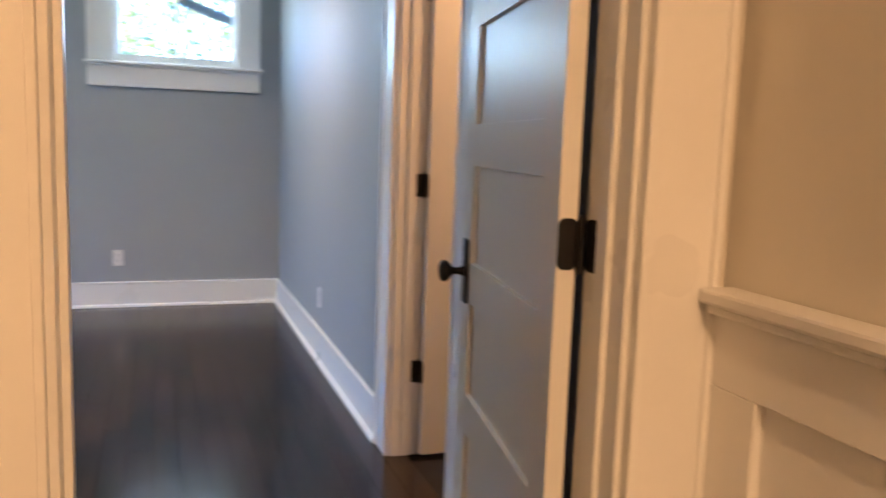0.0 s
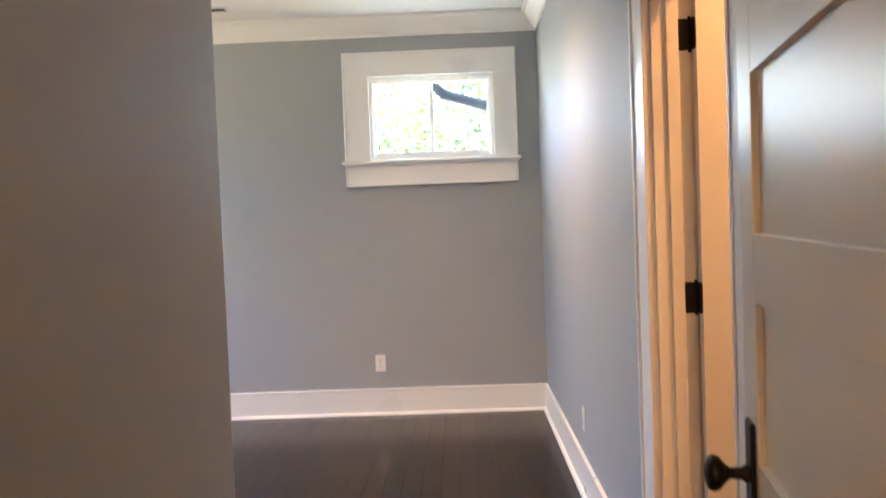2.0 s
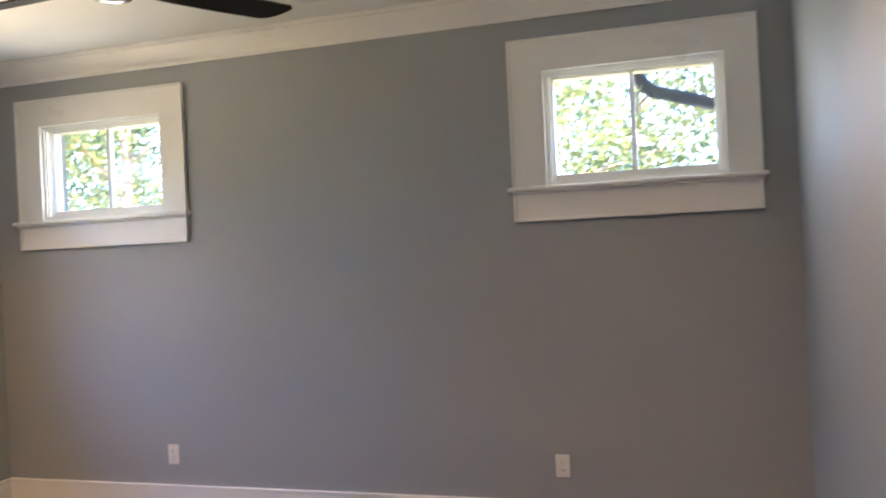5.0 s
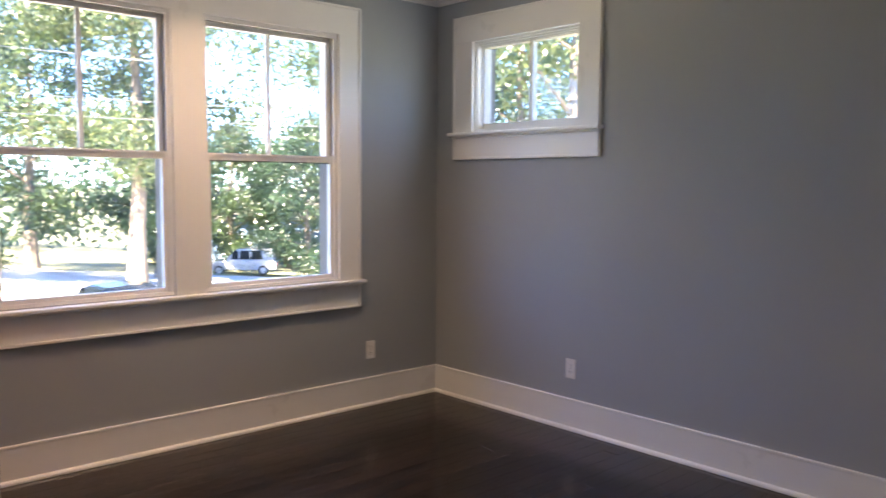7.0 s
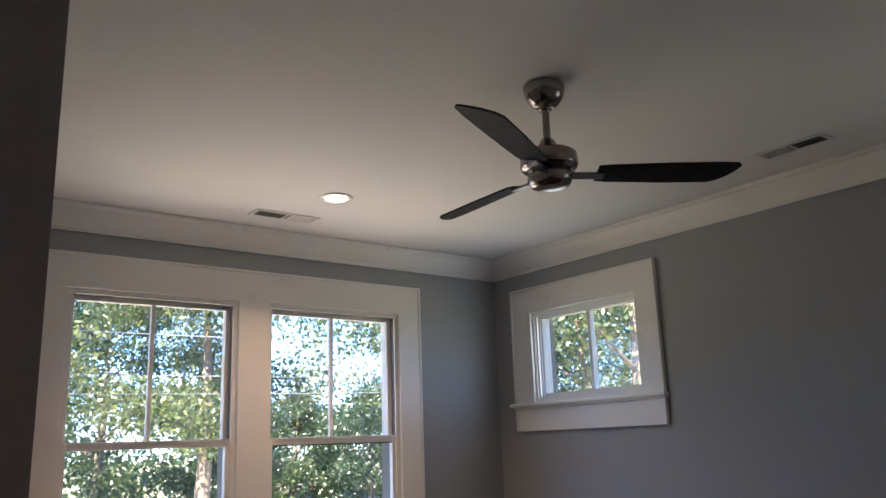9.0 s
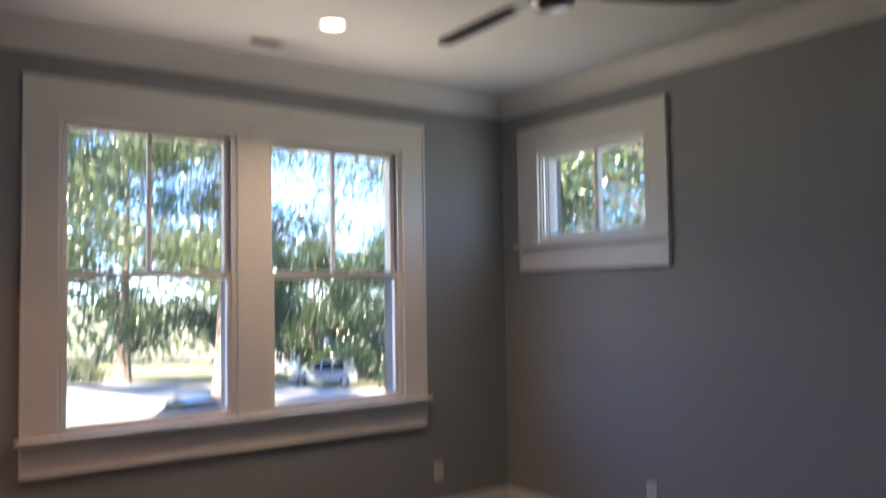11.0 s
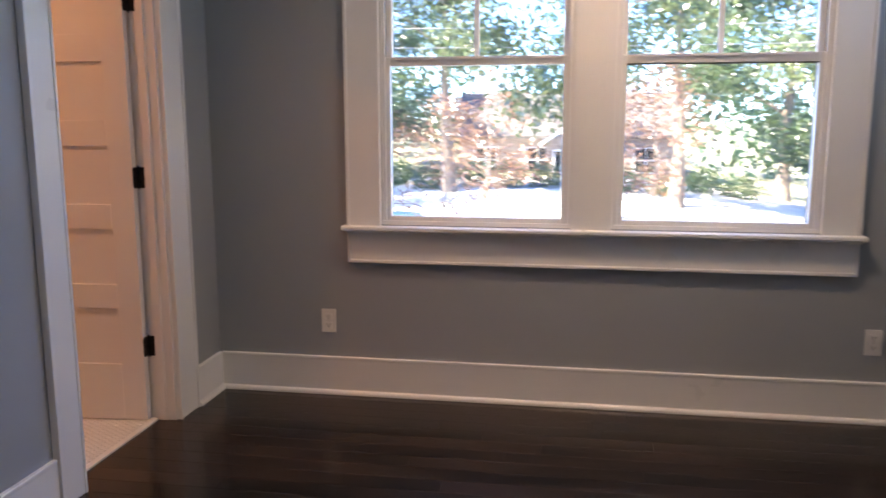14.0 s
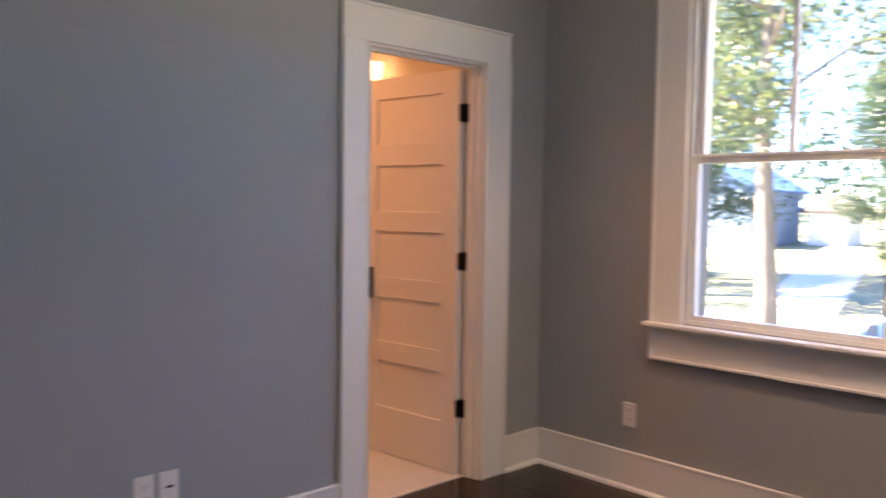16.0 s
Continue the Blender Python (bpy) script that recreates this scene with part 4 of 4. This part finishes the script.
GREEN, GOLD, AUT = "leafy green tree in sunlight", "tall tree with yellowing green leaves", "small tree with rust-red autumn leaves"
for i, (x, y, h, sp, lf, n, size, tr, bare, lab) in enumerate((
        (-29.6, 13.2, 17, 6.0, G1, 9000, 0.17, 0.42, 0.28, GOLD), (-31.0, -17.5, 18, 6.2, G0, 9000, 0.17, 0.45, 0.30, GREEN),
        (-34.0, 6.0, 15, 5.2, G0, 7000, 0.17, 0.32, 0.30, GREEN), (-37.5, -5.0, 16, 5.6, G1, 7000, 0.18, 0.34, 0.35, GOLD),
        (-31.0, 28.5, 16, 6.0, G0, 8000, 0.18, 0.36, 0.30, GREEN), (-44.0, 13.0, 17, 6.5, G0, 7000, 0.2, 0.36, 0.15, GREEN),
        (-36.0, -20.0, 16, 6.2, SHADE, 8000, 0.19, 0.36, 0.10, GREEN), (-47.0, -11.6, 13, 4.4, SHADE, 9000, 0.15, 0.12, 0.03, "dense dark green garden tree"), (-58.0, -13.0, 17, 7.0, G0, 7000, 0.2, 0.36, 0.10, GREEN),
        (-17.7, 1.50, 13, 3.9, G1, 6500, 0.12, 0.11, 0.36, GOLD), (-17.9, 2.55, 6.0, 2.2, RUST, 1300, 0.075, 0.055, 0.34, AUT),
        (-16.2, -1.60, 5.4, 2.1, RUST, 1300, 0.075, 0.06, 0.25, AUT), (-31.5, -2.2, 6.2, 2.8, RUST, 1300, 0.12, 0.10, 0.12, AUT), (-31.5, 4.8, 6.8, 3.0, RUST, 1300, 0.12, 0.10, 0.15, AUT), (-15.0, 15.2, 15, 5.4, G0, 8000, 0.12, 0.20, 0.36, GREEN),
        (-14.5, -5.4, 14, 4.6, G1, 8000, 0.12, 0.30, 0.42, GOLD),
        (-5.2, 11.6, 11, 4.0, G1, 4200, 0.11, 0.18, 0.26, GREEN), (0.8, 13.5, 11, 4.2, G1, 4200, 0.11, 0.18, 0.22, GOLD),
        (6.5, 13.0, 11, 4.0, G1, 4200, 0.11, 0.18, 0.22, GREEN), (-12.5, 18.0, 13, 4.6, G0, 7500, 0.13, 0.20, 0.24, GREEN),
        (-24.0, 31.0, 15, 6.0, SHADE, 6000, 0.19, 0.30, 0.10, GREEN), (-44.5, 31.0, 12, 5.0, SHADE, 7000, 0.17, 0.26, 0.03, GREEN),
        (-51.0, 28.6, 11, 4.8, G0, 8000, 0.17, 0.26, 0.03, GREEN), (-53.0, 24.2, 12, 5.0, SHADE, 8000, 0.17, 0.26, 0.04, GREEN), (-54.5, 35.5, 12, 5.0, G0, 7000, 0.17, 0.26, 0.03, GREEN), (-41.0, 19.0, 12, 4.2, SHADE, 6500, 0.16, 0.24, 0.16, GREEN), (3.0, 22.0, 13, 5.5, G1, 6500, 0.15, 0.24, 0.12, GREEN))):
    tree(x, y, h, sp, lf, n, 11 + i, size, tr, bare, lab)


def woods():
    rng = np.random.default_rng(5)
    centres = []
    for i in range(150):
        a = radians(-5 + 150 * i / 150)
        d = rng.uniform(66, 84)
        x, y = -d * math.sin(a + 0.35), d * math.cos(a + 0.35)
        centres.append((x, y, ground_z(x, y) + rng.uniform(1, 11), rng.uniform(3, 6)))
    ob = new("far_woods", cloud_mesh("far_woods", leaf_cloud(rng, centres, 30000, 0.42), SHADE))
    tagged(ob, "distant belt of dark green woods", "woods", kind="stuff")
    ob2 = [(x, y, ground_z(x, y) + 0.5 * s, s) for x, y, s in [(rng.uniform(-41, -37.5), yy, rng.uniform(0.8, 1.5)) for yy in range(-26, 11, 2) if not -19 < yy < -9]]
    hd = new("shrubs", cloud_mesh("shrubs", leaf_cloud(rng, ob2, 16000, 0.1), G0))
    tagged(hd, "clipped green shrubs along the front gardens", "shrubs", kind="stuff")


woods()


def car(m, paint, label, suv=False):
    ob = thing("car", m, label, "car", "parked cars")
    L, Wd = (4.7, 1.9) if suv else (4.5, 1.8)
    hb, hr = (1.02, 1.78) if suv else (0.86, 1.43)
    side = [(-L / 2, 0.35), (-L / 2, 0.80), (-L / 2 + 0.15, hb), (-0.35 * L, hb + 0.02), (0.18 * L, hb), (0.42 * L, hb - 0.10), (L / 2, hb - 0.22), (L / 2, 0.35)]
    cab = [(-L / 2 + (0.12 if suv else 0.55), hb), (-L / 2 + (0.30 if suv else 1.05), hr - 0.03), (-0.10 * L, hr), (0.06 * L, hr - 0.04), (0.22 * L, hb)]

    def loft(pts, w0, w1):
        bm = bmesh.new()
        z0, z1 = min(p[1] for p in pts), max(p[1] for p in pts)
        wid = lambda z: (w0 + (w1 - w0) * (z - z0) / (z1 - z0)) / 2
        a, b = [bm.verts.new((x, -wid(z), z)) for x, z in pts], [bm.verts.new((x, wid(z), z)) for x, z in pts]
        for i in range(len(pts)):
            j = (i + 1) % len(pts)
            bm.faces.new((a[i], a[j], b[j], b[i]))
        bm.faces.new(a)
        bm.faces.new(list(reversed(b)))
        bmesh.ops.recalc_face_normals(bm, faces=bm.faces)
        bmesh.ops.bevel(bm, geom=list(bm.edges), offset=0.05, segments=2, affect="EDGES")
        return bm
    part("body", loft(side, Wd * 0.98, Wd), paint, ob)
    roof = part("cabin", loft(cab, Wd * 0.94, Wd * 0.72), paint, ob)
    for s in (-1, 1):
        for x0, x1 in ((-0.30 * L, -0.14 * L), (-0.125 * L, 0.02 * L), (0.035 * L, 0.13 * L)):
            bm = bmesh.new()
            z0, z1 = hb + 0.05, hr - 0.13
            w = lambda z: s * ((Wd * 0.94 + (Wd * 0.72 - Wd * 0.94) * (z - hb) / (hr - hb)) / 2 + 0.006)
            q = [(x0, w(z0), z0), (x1 + 0.04, w(z0), z0), (x1 - 0.08, w(z1), z1), (x0 + 0.05, w(z1), z1)]
            f = bm.faces.new([bm.verts.new(p) for p in q])
            r = bmesh.ops.extrude_face_region(bm, geom=[f])
            bmesh.ops.translate(bm, verts=[v for v in r["geom"] if isinstance(v, bmesh.types.BMVert)], vec=(0, -s * 0.02, 0))
            bmesh.ops.recalc_face_normals(bm, faces=bm.faces)
            part("window", bm, DARKG, roof, "dark car glass")
    for x in (-0.31 * L, 0.31 * L):
        for s in (-1, 1):
            wheel = part("wheel", tube(bmesh.new(), (x, s * (Wd / 2 - 0.20), 0.33), (x, s * (Wd / 2 + 0.01), 0.33), 0.33, seg=20), TYRE, ob)
            part("rim", tube(bmesh.new(), (x, s * (Wd / 2), 0.33), (x, s * (Wd / 2 + 0.02), 0.33), 0.21, seg=16), CARSILV, wheel)
    for s in (-1, 1):
        part("tail_light", block((-L / 2 - 0.012, s * (Wd / 2 - 0.20) - 0.16, 0.62), (-L / 2 + 0.10, s * (Wd / 2 - 0.20) + 0.16, 0.78), 0.02), TAIL, ob, "red tail light")
        part("headlight", block((L / 2 - 0.10, s * (Wd / 2 - 0.22) - 0.18, 0.56), (L / 2 + 0.012, s * (Wd / 2 - 0.22) + 0.18, 0.70), 0.02), CARSILV, ob, "clear headlight")
    if suv:
        for s in (-1, 1):
            part("roof_rail", tube(bmesh.new(), (-0.36 * L, s * 0.62, hr + 0.04), (0.02 * L, s * 0.62, hr + 0.03), 0.02, seg=8), CARDARK, ob)
    return ob


def parked(x, y, turn, *rest, **kw):
    return car(pose(x, y, ground_z(x, y) + 0.035, 0, 0, turn), *rest, **kw)


parked(-19.9, -4.2, -90, CARBLUE, "blue sedan parked at the kerb")
parked(-19.9, 2.9, 90, CARBLUE, "blue sedan parked at the kerb")
parked(-19.9, 8.4, -90, CARDARK, "charcoal sedan parked at the kerb")
parked(-46.0, 26.8, 235, CARSILV, "silver SUV with roof rails parked across the street", suv=True)


def house(name, m, w, d, hw, mat, label, porch=True, roof=None, windows=4, gate=False):
    ob = thing(name, m, label, "house", "houses across the street")
    part("wall", block((-w / 2, -d / 2, -1.5), (w / 2, d / 2, hw), 0.02), mat, ob)
    rise = 0.32 * d
    bm = bmesh.new()
    pr = [(-d / 2 - 0.5, hw - 0.1), (0, hw + rise), (d / 2 + 0.5, hw - 0.1), (d / 2 + 0.5, hw + 0.08), (0, hw + rise + 0.2), (-d / 2 - 0.5, hw + 0.08)]
    a, b = [bm.verts.new((-w / 2 - 0.5, y, z)) for y, z in pr], [bm.verts.new((w / 2 + 0.5, y, z)) for y, z in pr]
    for i in range(6):
        bm.faces.new((a[i], a[(i + 1) % 6], b[(i + 1) % 6], b[i]))
    bm.faces.new(a)
    bm.faces.new(list(reversed(b)))
    bmesh.ops.recalc_face_normals(bm, faces=bm.faces)
    part("roof", bm, roof or ROOFM, ob)
    gb = bmesh.new()
    for sx in (-w / 2 + 0.1, w / 2 - 0.1):
        q = [gb.verts.new((sx, y, z)) for y, z in ((-d / 2, hw), (d / 2, hw), (0, hw + rise))]
        gb.faces.new(q)
    part("gable", gb, mat, ob)
    for x in [-w / 2 + w * (k + 0.5) / 4 for k in range(windows)]:
        y = -d / 2
        fr = part("window", block((x - 0.75, y - 0.06, 0.7), (x + 0.75, y + 0.02, 2.3), 0.01), WHITEP, ob, "white framed window")
        for px in (-0.66, 0.03):
            for pz in (0.8, 1.55):
                part("pane", block((x + px, y - 0.075, pz), (x + px + 0.62, y - 0.055, pz + 0.66), 0), DARKG, fr)
    if gate:
        dr = part("garage_door", block((-w * 0.36, -d / 2 - 0.05, -0.55), (w * 0.36, -d / 2 + 0.02, 1.75), 0.01), WHITEP, ob, "white panelled garage door")
        for k in range(4):
            part("door_panel", block((-w * 0.34, -d / 2 - 0.07, -0.5 + 0.56 * k), (w * 0.34, -d / 2 - 0.045, -0.02 + 0.56 * k), 0.008), WHITEP, dr)
    if porch:
        px = w * 0.02
        part("porch_wall", block((px - 1.35, -d / 2 - 1.8, -1.5), (px + 1.35, -d / 2 - 0.1, 2.5), 0.02), mat, ob)
        pb = bmesh.new()
        pr = [(-1.75, 2.35), (0, 3.45), (1.75, 2.35), (1.75, 2.55), (0, 3.68), (-1.75, 2.55)]
        a, b = [pb.verts.new((px + x, -d / 2 - 2.2, z)) for x, z in pr], [pb.verts.new((px + x, 0, z)) for x, z in pr]
        for i in range(6):
            pb.faces.new((a[i], a[(i + 1) % 6], b[(i + 1) % 6], b[i]))
        pb.faces.new(a)
        pb.faces.new(list(reversed(b)))
        bmesh.ops.recalc_face_normals(pb, faces=pb.faces)
        part("porch_roof", pb, WHITEP, ob, "white gable trim")
        tb = bmesh.new()
        q = [tb.verts.new((px + x, -d / 2 - 1.79, z)) for x, z in ((-1.35, 2.5), (1.35, 2.5), (0, 3.36))]
        tb.faces.new(q)
        part("porch_gable", tb, mat, ob)
        wd = part("window", block((px - 0.9, -d / 2 - 1.86, 0.6), (px + 0.9, -d / 2 - 1.78, 2.2), 0.01), WHITEP, ob, "white framed window")
        for k in (-0.8, -0.25, 0.30):
            part("pane", block((px + k, -d / 2 - 1.875, 0.7), (px + k + 0.48, -d / 2 - 1.855, 2.1), 0), DARKG, wd)
    return ob


def housed(name, x, y, turn, *rest, lift=0.6, **kw):
    return house(name, pose(x, y, ground_z(x, y) + lift, 0, 0, turn), *rest, **kw)


housed("brick_house", -51.0, 0.8, 90, 13, 8, 2.9, BRICK, "low brick house with a white gabled porch", lift=-1.0)
# this garage shape stands in for a white gate
housed("garage", -60.0, -20.7, 90, 2.6, 3.6, 1.9, WHITEP, "small white garage at the end of a driveway", porch=False, windows=0, gate=True)
housed("blue_house", -57.0, -26.2, 0, 8, 5, 3.4, PALEB, "narrow blue sided house with a blue metal roof", porch=False, roof=BLUEROOF, windows=3)
housed("blue_house", -64.0, 37.5, 60, 12, 8, 3.4, PALEB, "blue sided house among the trees", porch=False)


def utility_pole():
    x, y = -17.3, 1.32
    ob = thing("utility_pole", Matrix.Translation((x, y, ground_z(x, y))), "pale grey metal utility pole with wires", "pole")
    part("shaft", tube(bmesh.new(), (0, 0, -0.2), (0, 0, 8.5), 0.055, 0.045, 14), POLEM, ob)
    part("cross_arm", block((-0.05, -0.9, 7.6), (0.05, 0.9, 7.72), 0.01), BARK, ob)
    for k, (dy, z) in enumerate(((0, 6.1), (0, 6.6), (-0.8, 7.74), (0.8, 7.74))):
        bm = bmesh.new()
        pts = [Vector((-3.0 * (s - 0.35), (s - 0.5) * 70 + dy, z - 1.2 * (1 - (2 * s - 1) ** 2) + 1.2 * (1 - 0) * 0 + 0.0)) for s in [i / 16 for i in range(17)]]
        off = Vector((0, 0, z)) - Vector((0, dy, pts[8].z))
        for p, q in zip(pts, pts[1:]):
            tube(bm, p + Vector((-0.45, 0, off.z)), q + Vector((-0.45, 0, off.z)), 0.011, seg=5, caps=False)
        part("wire", bm, POLEM, ob, "overhead wire")
    return ob


utility_pole()


def downspout():
    """A corrugated gooseneck that runs from the gutter back to the house wall and down to the ground."""
    ob = thing("downspout", None, "dark metal downspout with a corrugated elbow", "downspout")
    path = [(3.90, 4.22, 2.84), (3.90, 4.21, 2.50), (3.905, 4.20, 2.39), (3.93, 4.20, 2.335), (3.985, 4.19, 2.295), (4.30, 4.18, 2.195), (4.95, 4.05, 1.98), (5.06, 3.98, 1.92), (5.10, 3.84, 1.80), (5.10, 3.84, -0.86)]
    bm = bmesh.new()
    for i, (a, b) in enumerate(zip(path, path[1:])):
        tube(bm, a, b, 0.038, seg=12)
    part("pipe", bm, ALU, ob)
    for i in range(9):
        s = i / 8
        p = Vector(path[2]).lerp(Vector(path[4]), s) + Vector((-0.012, 0, -0.012)) * math.sin(math.pi * s)
        d = Vector((0.1 + 0.9 * s, 0, -1 + 0.75 * s)).normalized()
        part("elbow_ridge", tube(bmesh.new(), p - d * 0.004, p + d * 0.004, 0.043, seg=14), ALU, ob)
    part("gutter", block((-0.7, D + 0.56, H + 0.05), (6.8, D + 0.70, H + 0.14), 0.01), ALU, ob)
    return ob


downspout()


# ---- floor boards ----
def planks():
    rng = random.Random(7)
    w, n, meshes = 0.098, 0, {}
    spare = bmesh.new()
    x = -0.004
    while x < E + 0.02:
        y_end = D + 0.002
        y_start = 0.0 if x + w < PX else HALL_S + 0.05
        if x + w >= HALL_W + 0.05 and x + w < PX:
            zones = [(-0.082, y_end), (HALL_S + 0.05, PY - 0.0)]
        elif x + w < HALL_W + 0.05:
            zones = [(-0.082, y_end)]
        else:
            zones = [(HALL_S + 0.05, y_end)]
        for a, b in zones:
            y = a - rng.uniform(0, 0.8)
            while y < b:
                ln = rng.choice((0.7, 0.9, 1.1, 1.3, 1.5, 1.8, 2.1))
                y0, y1 = max(y, a), min(y + ln, b)
                y += ln
                if y1 - y0 < 0.04:
                    continue
                key = round(y1 - y0, 2)
                g, top, c = 0.0003, 0.0, 0.0008
                near = y1 > -2.4 and n < 300
                if near and key in meshes:
                    me = meshes[key]
                else:
                    bm = bmesh.new() if near else spare
                    L = (y1 - y0) / 2
                    ox, oy = (0, 0) if near else (x + w / 2, (y0 + y1) / 2)
                    rings = [[bm.verts.new((ox + sx * (w / 2 - g - i), oy + sy * (L - g - i), z)) for sx, sy in ((-1, -1), (1, -1), (1, 1), (-1, 1))] for i, z in ((0, -0.02), (0, -c), (c, top))]
                    for r0, r1 in zip(rings, rings[1:]):
                        for i in range(4):
                            bm.faces.new((r0[i], r0[(i + 1) % 4], r1[(i + 1) % 4], r1[i]))
                    bm.faces.new(rings[-1])
                    if near:
                        me = bpy.data.meshes.new("plank")
                        bm.to_mesh(me)
                        bm.free()
                        me.materials.append(WOOD)
                        meshes[key] = me
                if near:
                    ob = new("plank", me)
                    ob.parent = floor
                    ob.location = (x + w / 2, (y0 + y1) / 2, 0)
                    n += 1
        x += w
    rest = linked("hall_planks", spare, WOOD, floor)
    tagged(rest, kind="stuff")
    return n


planks()
